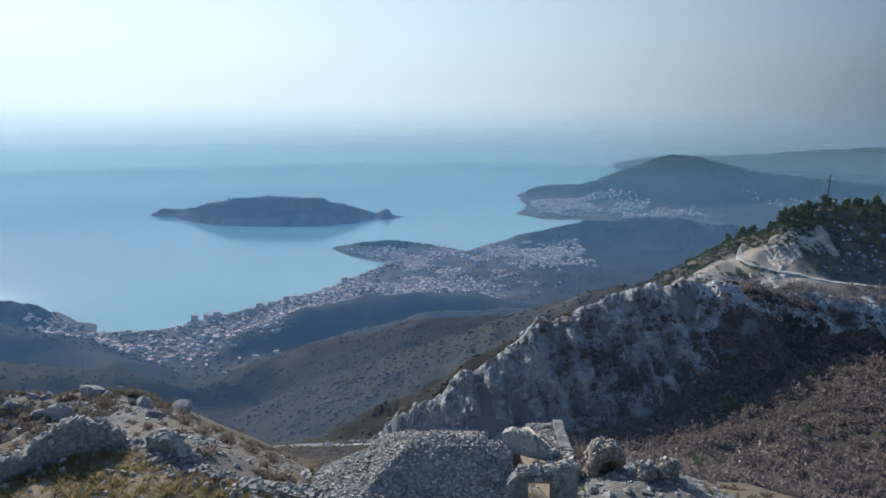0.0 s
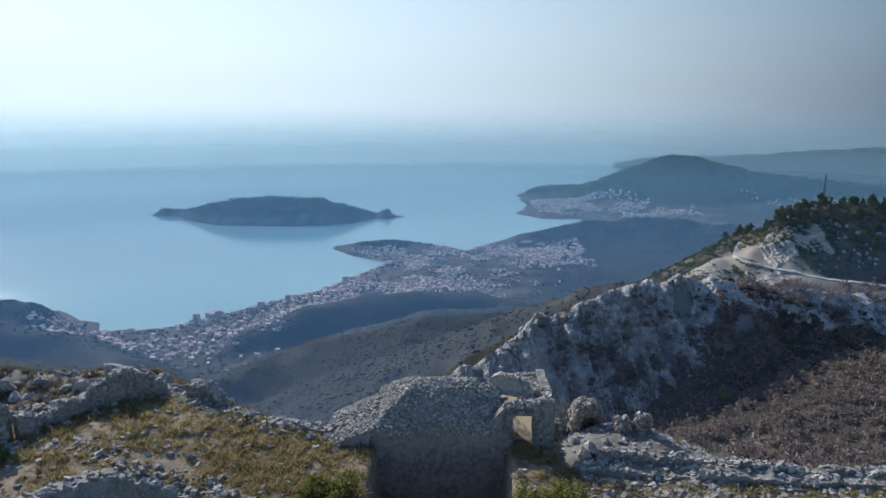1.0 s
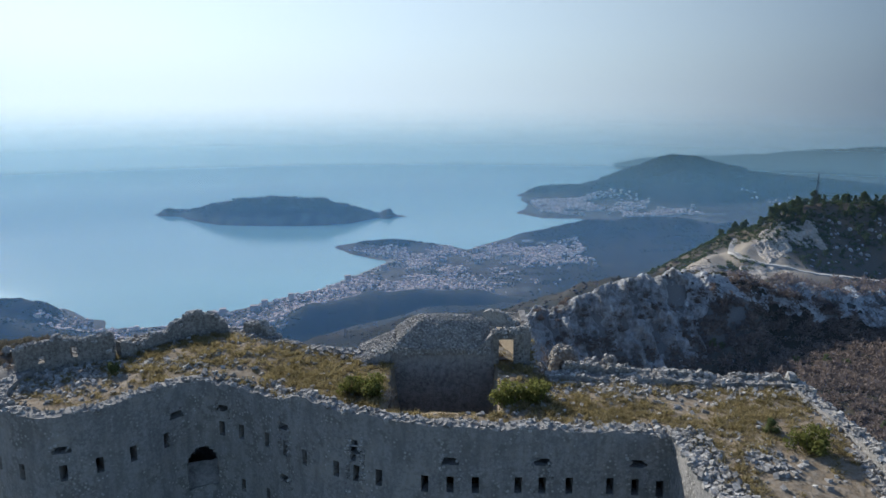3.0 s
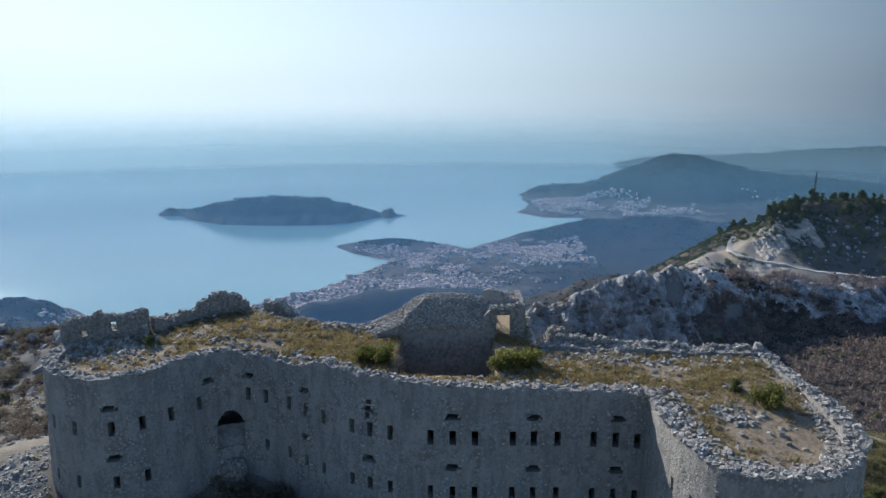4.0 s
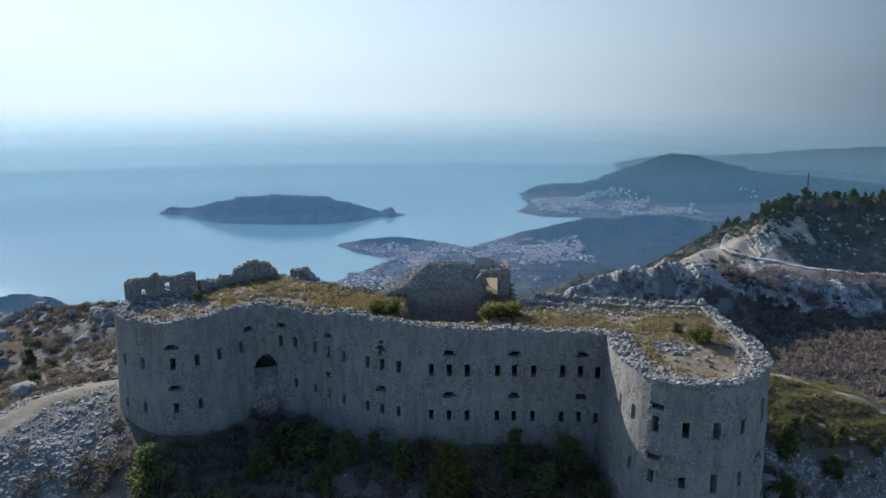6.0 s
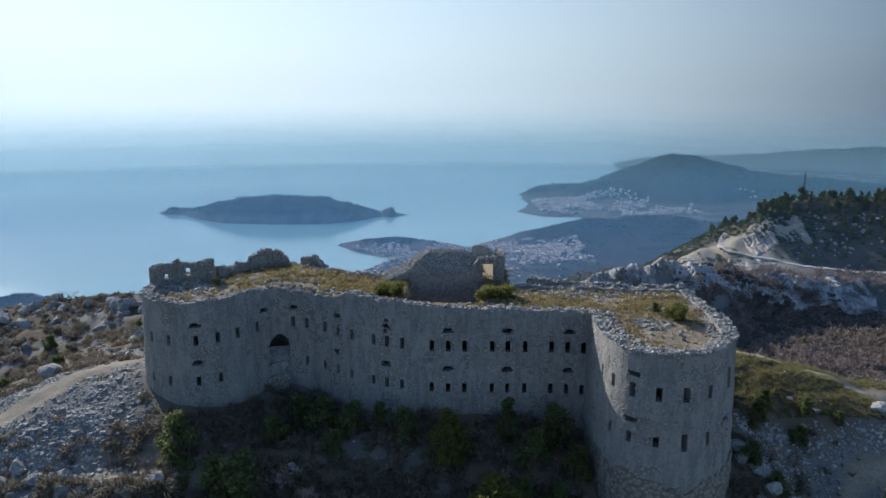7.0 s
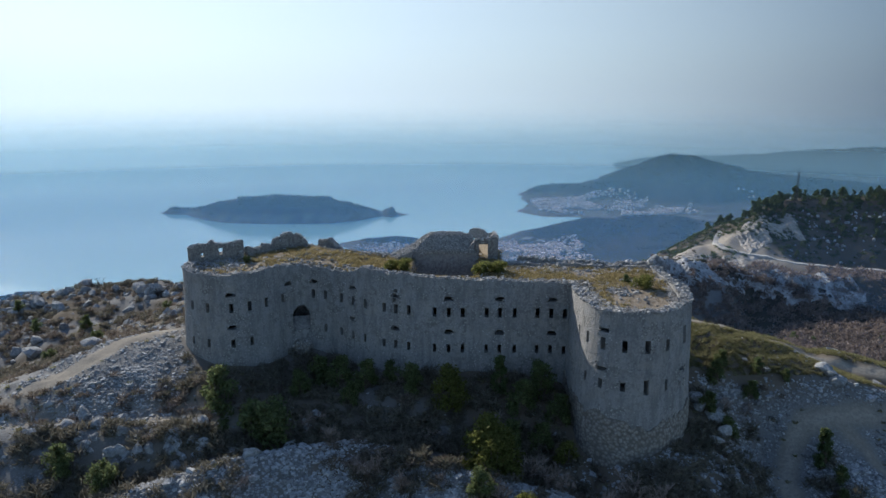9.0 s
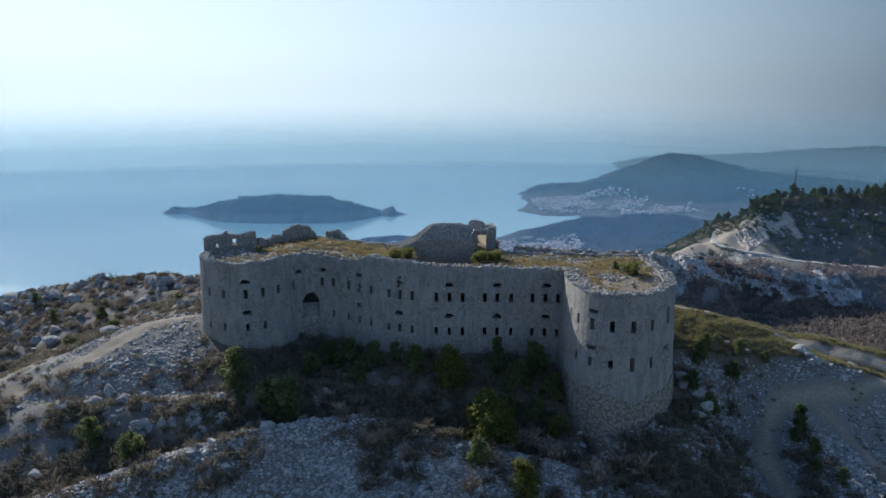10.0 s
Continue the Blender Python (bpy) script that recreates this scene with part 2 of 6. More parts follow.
def height(x, y):
    """The ground's height at arrays x, y."""
    x, y = np.asarray(x, float), np.asarray(y, float)
    sd = shore(x, y)
    far = np.hypot(x - HUB[0], y - HUB[1])
    z = SEA + np.where(sd > 0, 2.0 + 0.035 * np.minimum(sd, 500), np.maximum(sd * 0.2, -30))
    rough = 1.5 + 0.012 * far
    for line in FAR_CRESTS:
        z = smax(z, crest(line, x, y), 8)
    z = z + np.where(z > SEA + 6, 1, 0.0) * smooth(SEA + 4, SEA + 45, z) * fbm(x / 90, y / 90, 5, 5, True) * 9
    # slope that falls from the mountain to the coast
    apron = -114 - 0.13 * (y - 305) - 0.3 * np.maximum(190 - x, 0) + 0.06 * np.clip(x - 190, 0, 300) - 0.45 * np.maximum(y - 520, 0)
    apron = apron + fbm(x / 60, y / 60, 5, 9, True) * 5
    z = smax(z, np.minimum(apron, -30 + 0 * x), 10)
    for line in NEAR_CRESTS[3:]:
        c = crest(line, x, y)
        amp = 7.0 if line[1] > 0.6 else 3.0
        c = c + amp * fbm(x / 22, y / 22 + c / 30, 5, 21, True) * smooth(90, 0, np.abs(c - z) * 0 + np.maximum(z - c, 0))
        z = smax(z, c, 4)
    near = np.maximum(np.maximum(crest(FORT_KNOLL, x, y), crest(GRASS_TERRACE, x, y)), -400)
    near = smax(near, crest(BOULDER_CREST, x, y), 2)
    craggy = smooth(-60, 60, np.abs(x) + 0 * y)
    near = near + 0.7 * fbm(x / 9, y / 9, 5, 33) + 0.10 * fbm(x / 1.6, y / 1.6, 2, 34) + 0.5 * craggy * fbm(x / 5, y / 5, 4, 35, True)
    near = near - 2.2 * smooth(-4, -12, y) * smooth(26, 12, x) * smooth(-58, -46, x)
    near = near - 3.0 * np.exp(-((x + 17.5) / 9) ** 2 - ((y - 3) / 6.5) ** 2)
    near = smax(near, crest(SPOIL_BANK, x, y) + 0.25 * fbm(x / 3, y / 3, 3, 37), 0.5)
    near = smax(near, crest(LOWER_TERRACE, x, y) + 0.3 * fbm(x / 4, y / 4, 3, 38), 0.4)
    # gully beside the great tower, and the terrace cut by the lower track
    near = near - 4.0 * np.exp(-((x - 36) / 7.5) ** 2 - ((y + 14) / 12) ** 2)
    near = near - 6.5 * smooth(3.5, -7, y + 0.15 * (x - 45)) * smooth(31, 40, x) * smooth(-90, -50, y)
    z = smax(z, near, 3)
    return z


def polar_grid():
    """Grid lines fine in front of the viewer and near the fort, coarse elsewhere."""
    fine = np.radians(np.linspace(-47, 47, 300))
    rest = np.radians(np.linspace(47, 313, 60))[1:-1]
    az = np.concatenate([fine, rest])
    r = [6.0]
    while r[-1] < 4960:
        step = 0.0085 if 45 < r[-1] < 160 else 0.0125
        r.append(r[-1] * (1 + (step if r[-1] > 40 else 0.05)))
    return az, np.array(r)


AZ, RAD = polar_grid()
gx = HUB[0] + np.outer(RAD, np.sin(AZ))
gy = HUB[1] + np.outer(RAD, np.cos(AZ))
gz = height(gx, gy)
FORT_PLAN = np.array([(-36.4, 8.6), (-35.9, 5.0), (-33.2, 2.0), (-28.6, 0.6), (-24.6, 3.6), (-21.0, 8.9), (-18.2, 8.3), (-15.5, 7.2), (-12.8, 5.1),
                      (-9, 2.3), (-4, 0.6), (0, 0.1), (7, 0.2), (13.2, 0.1), (15.4, -0.3), (15.3, -6), (15.9, -10), (17.6, -12.3), (20.6, -13.0),
                      (23.4, -12.4), (26.2, -10.4), (28.2, -7.4), (28.6, -2), (28.7, 9.3), (20, 9.8), (14, 10.3), (8, 11), (8, 19.5), (-6, 19.5),
                      (-7, 15.5), (-13.8, 16.8), (-20, 20.7), (-26, 23), (-31.5, 18), (-36.6, 12.5)])
na, nr = len(AZ), len(RAD)
gverts = np.stack([gx, gy, gz], -1).reshape(-1, 3)
gfaces = []
for i in range(nr - 1):
    a = np.arange(na)
    b = (a + 1) % na
    gfaces.extend(zip((i * na + a).tolist(), (i * na + b).tolist(), ((i + 1) * na + b).tolist(), ((i + 1) * na + a).tolist()))
hubv = len(gverts)
gverts = np.vstack([gverts, [(HUB[0], HUB[1], height(*HUB))]])
gfaces.extend((hubv, (k + 1) % na, k) for k in range(na))
ground_mesh = mesh_of("ground", gverts.tolist(), gfaces, flat=False)

# what covers the ground: bare rock (R), woods (G), pale earth and tracks (B)
LEFT_TRACK = [(-72, -14), (-57, -9.5), (-52, -6.5), (-47.2, 1), (-41.5, 11), (-39, 18)]
BENCH_TRACK = [(-57, -9.5), (-42, -9), (-34, -8.8), (-26, -8.4)]
LOWER_TRACK = [(40.7, -15.1), (40.3, -9.0), (42.7, -4.7), (44.8, -2.8), (48.4, -2.4), (55.6, -2.1), (60.4, 0.3), (74.4, 2.3)]
GULLY_TRACK = [(48.4, -2.4), (51.4, -4.8), (53.1, -8.7), (52.6, -14.1)]
TERRACE_TRACK = [(32, 17), (40, 14.5), (50, 12.5), (60, 10.5), (68, 9.0), (80, 6), (110, 0)]
LANDSLIP = [(190, 1745), (225, 1725), (262, 1690)]
TOWN_BEACH = [(-262, 1275), (-191, 1421), (-140, 1528)]


def lower_gap(x, y):
    """Distance to the tracks in the gully."""
    return np.minimum(along(LOWER_TRACK, x, y)[0], along(GULLY_TRACK, x, y)[0])


def stony(x, y):
    """Where loose stone lies round the fort: the bank before it, the spoil beside the track, the gully, the ground behind."""
    d, yc, zc = along(SPOIL_BANK[0], x, y)
    bank = np.where(y < yc + 1.5, smooth(15, 9, d), smooth(3, 1, d))
    left = np.exp(-((x + 41) / 8) ** 2 - ((y - 1) / 11) ** 2)
    right = smooth(31, 36, x) * smooth(84, 70, x) * smooth(2, -2, y)
    behind = smooth(24, 28, y) * smooth(48, 38, y) * smooth(4, 10, x) * smooth(45, 34, x)
    return np.clip(bank + left + 1.0 * right + 0.7 * behind, 0, 1)


def cover(x, y, z):
    far = np.hypot(x - HUB[0], y - HUB[1])
    n1, n2 = fbm(x / 14, y / 14, 4, 51), fbm(x / 45, y / 45, 4, 55)
    d_cliff, yc, zc = along(CLIFF[0], x, y)
    rock = smooth(62, 30, d_cliff) * (y < yc + 8)
    d_road = along(ROAD_SPUR[0][:5], x, y)[0]
    rock = np.maximum(rock, smooth(26, 10, d_road) * 0.6)
    near_mask = smooth(190, 130, far)
    rock = np.maximum(rock, near_mask * np.maximum(stony(x, y) * smooth(-0.5, 0.0, n1), np.where(x < -40, 0.85, 0.5) * smooth(-0.3, 0.15, n1 + 0.3 * fbm(x / 4, y / 4, 3, 57) - 0.1 * (x > -40))))
    rock = rock * (1 - 0.85 * smooth(12, 6, along(TERRACE_TRACK, x, y)[0]))
    wood = smooth(230, 420, far + 150 * smooth(20, -60, x)) * (0.75 + 0.25 * smooth(-0.6, -0.1, n2 + 0.1))
    earth = np.zeros_like(x)
    for line, w, bare in ((LEFT_TRACK, 2.0, 0.55), (BENCH_TRACK, 1.5, 0.8), (LOWER_TRACK, 0.8, 1), (GULLY_TRACK, 0.4, 1), (TERRACE_TRACK, 1.1, 1)):
        earth = np.maximum(earth, bare * smooth(w + 1.0, w - 0.6, along(line, x, y)[0] + 0.8 * n1))
    sd = shore(x, y)
    beach = smooth(22, 6, np.abs(sd)) * smooth(120, 20, along(TOWN_BEACH, x, y)[0])
    plain = smooth(SEA + 30, SEA + 12, z) * (far > 700) * np.maximum(smooth(230, 120, x), far > 2100)
    earth = np.maximum(earth, np.maximum(beach, plain * np.maximum(0.4 * smooth(0.0, 0.5, n2), 0.35 * smooth(200, 60, sd) * smooth(0.4, -0.2, n1))))
    earth = np.maximum(earth, 0.85 * smooth(24, 12, along(ROAD_SPUR[0][:4], x, y)[0] + 6 * n1) * (y < 560))
    earth = np.maximum(earth, 0.9 * smooth(9, 4, along(LANDSLIP, x, y)[0] + 3 * n1))
    wood = wood * (1 - 0.7 * smooth(150, 60, along(PINE_HILL[0], x, y)[0]))
    return rock * (1 - earth), wood * (1 - 0.45 * plain) * (1 - rock), earth


cr, cg, cb = cover(gverts[:, 0], gverts[:, 1], gverts[:, 2])
attr = ground_mesh.color_attributes.new("cover", "FLOAT_COLOR", "POINT")
attr.data.foreach_set("color", np.stack([cr, cg, cb, np.ones_like(cr)], -1).astype(np.float32).ravel())


def ground_material():
    m, nt, b = material("mountain ground", 0.95)
    at = nt.nodes.new("ShaderNodeAttribute")
    at.attribute_name = "cover"
    sep = nt.nodes.new("ShaderNodeSeparateColor")
    nt.links.new(at.outputs["Color"], sep.inputs[0])
    fine, mid, coarse = noise_node(nt, 2.2, 6, 0.7, 0.4, 0.6), noise_node(nt, 0.35, 5, 0.65), noise_node(nt, 0.03, 6, 0.65)
    scree = noise_node(nt, 3.6, 4, 0.6, 0.1, 0.6, "voronoi")
    soil = ramp_mix(nt, mid, (0.125, 0.105, 0.078), (0.18, 0.146, 0.098))
    soil = ramp_mix(nt, fine, soil, (0.135, 0.113, 0.084))
    soil = ramp_mix(nt, coarse, soil, (0.115, 0.090, 0.065))
    stone = ramp_mix(nt, scree, (0.30, 0.295, 0.285), (0.13, 0.128, 0.125))
    stone = ramp_mix(nt, mid, stone, (0.18, 0.175, 0.165))
    wood = ramp_mix(nt, coarse, (0.014, 0.020, 0.014), (0.046, 0.035, 0.028))
    wood = ramp_mix(nt, noise_node(nt, 0.12, 6, 0.75), wood, (0.028, 0.032, 0.018))
    wood = ramp_mix(nt, noise_node(nt, 0.45, 4, 0.7, 0.42, 0.62), wood, (0.034, 0.029, 0.025))
    earth = ramp_mix(nt, fine, (0.305, 0.268, 0.215), (0.225, 0.198, 0.158))
    c = ramp_mix(nt, sep.outputs[0], soil, stone)
    c = ramp_mix(nt, sep.outputs[1], c, wood)
    c = ramp_mix(nt, sep.outputs[2], c, earth)
    nt.links.new(c, b.inputs["Base Color"])
    add = nt.nodes.new("ShaderNodeMath")
    nt.links.new(scree, add.inputs[0])
    nt.links.new(mid, add.inputs[1])
    bump(nt, b, add.outputs[0], 0.35, 0.07)
    return m


GROUND = ground_material()
ground = part("ground", ground_mesh, GROUND)
tagged(ground, "rocky mountain ground falling to a wooded coast with bays and capes", "ground", kind="structure")


# ---- sea ----
def water_material():
    m, nt, b = material("sea water", 0.12)
    b.inputs["Base Color"].default_value = (0.30, 0.49, 0.48, 1)
    b.inputs["IOR"].default_value = 1.33
    b.inputs["Specular IOR Level"].default_value = 0.5
    streak = nt.nodes.new("ShaderNodeMapping")
    streak.inputs["Scale"].default_value = (0.25, 1.0, 1.0)
    geo = nt.nodes.new("ShaderNodeNewGeometry")
    nt.links.new(geo.outputs["Position"], streak.inputs["Vector"])
    slick = noise_node(nt, 0.006, 5, 0.6, 0.35, 0.65, coord=streak.outputs[0])
    r = nt.nodes.new("ShaderNodeMapRange")
    r.inputs["To Min"].default_value, r.inputs["To Max"].default_value = 0.10, 0.16
    nt.links.new(slick, r.inputs["Value"])
    nt.links.new(r.outputs[0], b.inputs["Roughness"])
    bump(nt, b, noise_node(nt, 0.04, 5, 0.6, 0.2, 0.8), 0.05, 1.0)
    return m


sr = np.concatenate([np.linspace(0, 4000, 9)[1:], [4500, 4960]])
sa = np.radians(np.linspace(-180, 180, 97)[:-1])
sv = [(HUB[0], HUB[1], SEA)] + [(HUB[0] + r * math.sin(a), HUB[1] + r * math.cos(a), SEA) for r in sr for a in sa]
sf = [(0, 1 + (k + 1) % 96, 1 + k) for k in range(96)]
for i in range(len(sr) - 1):
    sf += [(1 + i * 96 + k, 1 + i * 96 + (k + 1) % 96, 1 + (i + 1) * 96 + (k + 1) % 96, 1 + (i + 1) * 96 + k) for k in range(96)]
water = part("water", mesh_of("water", sv, sf, flat=False), water_material())
tagged(water, "calm pale blue sea with faint wind streaks", "sea", kind="structure")


# ---- haze: added translucent sheets whose tints paint the distance haze over the coast ----
def haze_tint_material(name, base, full, top, amount, foot, tone, high=0.0, thin=None):
    """A veil that thickens from its base to full and thins again to top; thin: heights between which the last of it fades."""
    m = bpy.data.materials.new(name)
    m.use_nodes = True
    nt = m.node_tree
    nt.nodes.clear()
    out = nt.nodes.new("ShaderNodeOutputMaterial")
    mix = nt.nodes.new("ShaderNodeMixShader")
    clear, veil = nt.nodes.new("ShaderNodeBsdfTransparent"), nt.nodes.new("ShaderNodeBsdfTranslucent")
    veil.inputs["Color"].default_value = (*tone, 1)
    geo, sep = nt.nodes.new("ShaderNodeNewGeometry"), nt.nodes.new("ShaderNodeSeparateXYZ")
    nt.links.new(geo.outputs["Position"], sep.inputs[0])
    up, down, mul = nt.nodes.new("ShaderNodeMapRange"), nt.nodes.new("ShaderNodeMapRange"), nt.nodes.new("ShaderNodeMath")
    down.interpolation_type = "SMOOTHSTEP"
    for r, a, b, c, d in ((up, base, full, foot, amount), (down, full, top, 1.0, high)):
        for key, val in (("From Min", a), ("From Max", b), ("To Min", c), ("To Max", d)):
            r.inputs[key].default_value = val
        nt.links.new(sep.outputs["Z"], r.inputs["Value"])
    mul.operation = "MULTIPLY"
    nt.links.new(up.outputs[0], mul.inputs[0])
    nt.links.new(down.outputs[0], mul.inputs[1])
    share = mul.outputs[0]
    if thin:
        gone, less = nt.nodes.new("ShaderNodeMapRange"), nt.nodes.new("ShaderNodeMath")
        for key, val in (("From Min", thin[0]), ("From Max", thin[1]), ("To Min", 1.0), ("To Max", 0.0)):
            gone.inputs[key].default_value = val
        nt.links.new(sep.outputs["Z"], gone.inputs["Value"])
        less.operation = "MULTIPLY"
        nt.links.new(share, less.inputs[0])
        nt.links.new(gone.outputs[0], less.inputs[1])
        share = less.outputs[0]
    nt.links.new(share, mix.inputs[0])
    nt.links.new(clear.outputs[0], mix.inputs[1])
    nt.links.new(veil.outputs[0], mix.inputs[2])
    nt.links.new(mix.outputs[0], out.inputs["Surface"])
    return m


# distance, thickness, share at the water, tone that paints the haze
HAZE_SHEETS = ((215, 0.05, 0.0, (0.14, 0.23, 0.41)), (490, 0.09, 0.0, (0.11, 0.23, 0.46)), (830, 0.14, 0.0, (0.11, 0.25, 0.50)),
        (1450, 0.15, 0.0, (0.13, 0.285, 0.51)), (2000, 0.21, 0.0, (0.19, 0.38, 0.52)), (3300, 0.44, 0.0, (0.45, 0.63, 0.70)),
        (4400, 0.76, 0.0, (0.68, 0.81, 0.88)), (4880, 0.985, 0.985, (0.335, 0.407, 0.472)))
for k, (r, amount, foot, tone) in enumerate(HAZE_SHEETS):
    nxt = HAZE_SHEETS[k + 1][0] if k + 1 < len(HAZE_SHEETS) else 20000
    # last sheet, nearly solid, paints the horizon haze and veils the low sky
    last = k + 1 == len(HAZE_SHEETS)
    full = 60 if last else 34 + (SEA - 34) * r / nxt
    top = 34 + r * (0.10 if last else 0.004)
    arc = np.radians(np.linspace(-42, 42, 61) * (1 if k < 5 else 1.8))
    # tight bend of the far bank leaves its right side dimmer
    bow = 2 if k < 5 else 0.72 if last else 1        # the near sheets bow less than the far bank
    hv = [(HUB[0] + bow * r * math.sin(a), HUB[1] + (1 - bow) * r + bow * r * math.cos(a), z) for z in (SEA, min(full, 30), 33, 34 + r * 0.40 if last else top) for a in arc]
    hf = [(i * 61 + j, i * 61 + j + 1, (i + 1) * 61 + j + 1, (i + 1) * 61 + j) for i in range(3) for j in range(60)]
    sheet = part("haze", mesh_of("haze", hv, hf, flat=False), haze_tint_material("haze", SEA, full, top, amount, foot, tone, 0.92 if last else 0.0, (34 + 0.13 * r, 34 + 0.40 * r) if last else None))
    tagged(sheet, "translucent sheet tinted to stand in for pale haze over the coast", "haze", kind="structure")


# ---- the fort ----
def masonry_material():
    """Old lime render over rubble: grey, streaked, with stones showing where it has fallen."""
    m, nt, b = material("old render over stone", 0.92)
    patches = noise_node(nt, 0.32, 7, 0.7, 0.47, 0.58)
    grain = noise_node(nt, 4.0, 6, 0.7, 0.4, 0.6)
    stones = noise_node(nt, 3.1, 3, 0.5, 0.10, 0.42, "voronoi")
    geo = nt.nodes.new("ShaderNodeNewGeometry")
    stretch = nt.nodes.new("ShaderNodeMapping")
    stretch.inputs["Scale"].default_value = (1.0, 1.0, 0.22)
    nt.links.new(geo.outputs["Position"], stretch.inputs["Vector"])
    runs = noise_node(nt, 1.1, 5, 0.65, 0.45, 0.66, coord=stretch.outputs[0])
    c = ramp_mix(nt, noise_node(nt, 0.16, 5, 0.65), (0.18, 0.176, 0.172), (0.29, 0.28, 0.265))
    c = ramp_mix(nt, noise_node(nt, 0.5, 5, 0.7, 0.45, 0.7), c, (0.35, 0.315, 0.265))
    c = ramp_mix(nt, grain, c, (0.315, 0.30, 0.28))
    half = nt.nodes.new("ShaderNodeMath")
    half.operation, half.inputs[1].default_value = "MULTIPLY", 0.6
    nt.links.new(runs, half.inputs[0])
    c = ramp_mix(nt, half.outputs[0], c, (0.15, 0.145, 0.14))
    bare = ramp_mix(nt, stones, (0.47, 0.44, 0.40), (0.19, 0.18, 0.165))
    share = nt.nodes.new("ShaderNodeMath")
    share.operation = "MULTIPLY"
    nt.links.new(patches, share.inputs[0])
    nt.links.new(noise_node(nt, 1.3, 4, 0.7, 0.45, 0.55), share.inputs[1])
    c = ramp_mix(nt, share.outputs[0], c, bare)
    # pale stone ends that show where flakes of the old coating have dropped, in upright swathes
    flakes, band = nt.nodes.new("ShaderNodeMath"), nt.nodes.new("ShaderNodeMath")
    flakes.operation = band.operation = "MULTIPLY"
    nt.links.new(noise_node(nt, 2.6, lo=0.25, hi=0.15, kind="voronoi"), flakes.inputs[0])
    nt.links.new(noise_node(nt, 0.42, 4, 0.6, 0.50, 0.62, coord=stretch.outputs[0]), flakes.inputs[1])
    nt.links.new(flakes.outputs[0], band.inputs[0])
    nt.links.new(noise_node(nt, 0.9, 3, 0.6, 0.42, 0.56), band.inputs[1])
    c = ramp_mix(nt, band.outputs[0], c, (0.50, 0.48, 0.45))
    nt.links.new(c, b.inputs["Base Color"])
    add = nt.nodes.new("ShaderNodeMath")
    add.operation = "MULTIPLY_ADD"
    nt.links.new(share.outputs[0], add.inputs[0])
    nt.links.new(stones, add.inputs[1])
    nt.links.new(grain, add.inputs[2])
    bump(nt, b, add.outputs[0], 0.7, 0.06)
    return m


MASONRY = masonry_material()
PLASTER = mottled("tan plaster", (0.42, 0.34, 0.24), (0.55, 0.45, 0.33), (0.62, 0.53, 0.41), 0.8, 6.0, 0.01)
HUT_STONE = mottled("grey hut masonry", (0.12, 0.115, 0.11), (0.20, 0.19, 0.18), (0.28, 0.265, 0.25), 0.6, 3.0, 0.05, 0.95)
fort = new("fort")
tagged(fort, "ruined two-storey limestone fort with loopholes, round towers and a grass-grown roof", "fort")


def chaikin(pts, rounds=2):
    p = np.asarray(pts, float)
    for _ in range(rounds):
        q = np.empty((2 * len(p) - 2, p.shape[1]))
        q[0::2], q[1::2] = 0.75 * p[:-1] + 0.25 * p[1:], 0.25 * p[:-1] + 0.75 * p[1:]
        p = np.vstack([p[:1], q, p[-1:]])
    return p


class Line:
    """A line in plan with places, outward normals and lengths. Outward is to the right of its run."""

    def __init__(self, pts, rounds=2):
        self.p = chaikin(pts, rounds)
        self.s = np.r_[0, np.cumsum(np.hypot(*np.diff(self.p, axis=0).T))]
        self.length = self.s[-1]

    def at(self, s):
        return np.array([np.interp(s, self.s, self.p[:, 0]), np.interp(s, self.s, self.p[:, 1])])

    def out(self, s):
        t = self.at(min(s + 0.25, self.length)) - self.at(max(s - 0.25, 0))
        t /= np.hypot(*t)
        return np.array([t[1], -t[0]])

    def near(self, x, y):
        fine = np.linspace(0, self.length, 1200)
        xs, ys = np.interp(fine, self.s, self.p[:, 0]), np.interp(fine, self.s, self.p[:, 1])
        return float(fine[np.argmin((xs - x) ** 2 + (ys - y) ** 2)])


def ticks(lo, hi, marks, step):
    """Even steps from lo to hi that keep to the marks."""
    keys = sorted({round(lo, 3), round(hi, 3), *[round(m, 3) for m in marks if lo < m < hi]})
    res = []
    for a, b in zip(keys[:-1], keys[1:]):
        n = max(1, round((b - a) / step))
        res += [a + (b - a) * k / n for k in range(n)]
    return res + [keys[-1]]


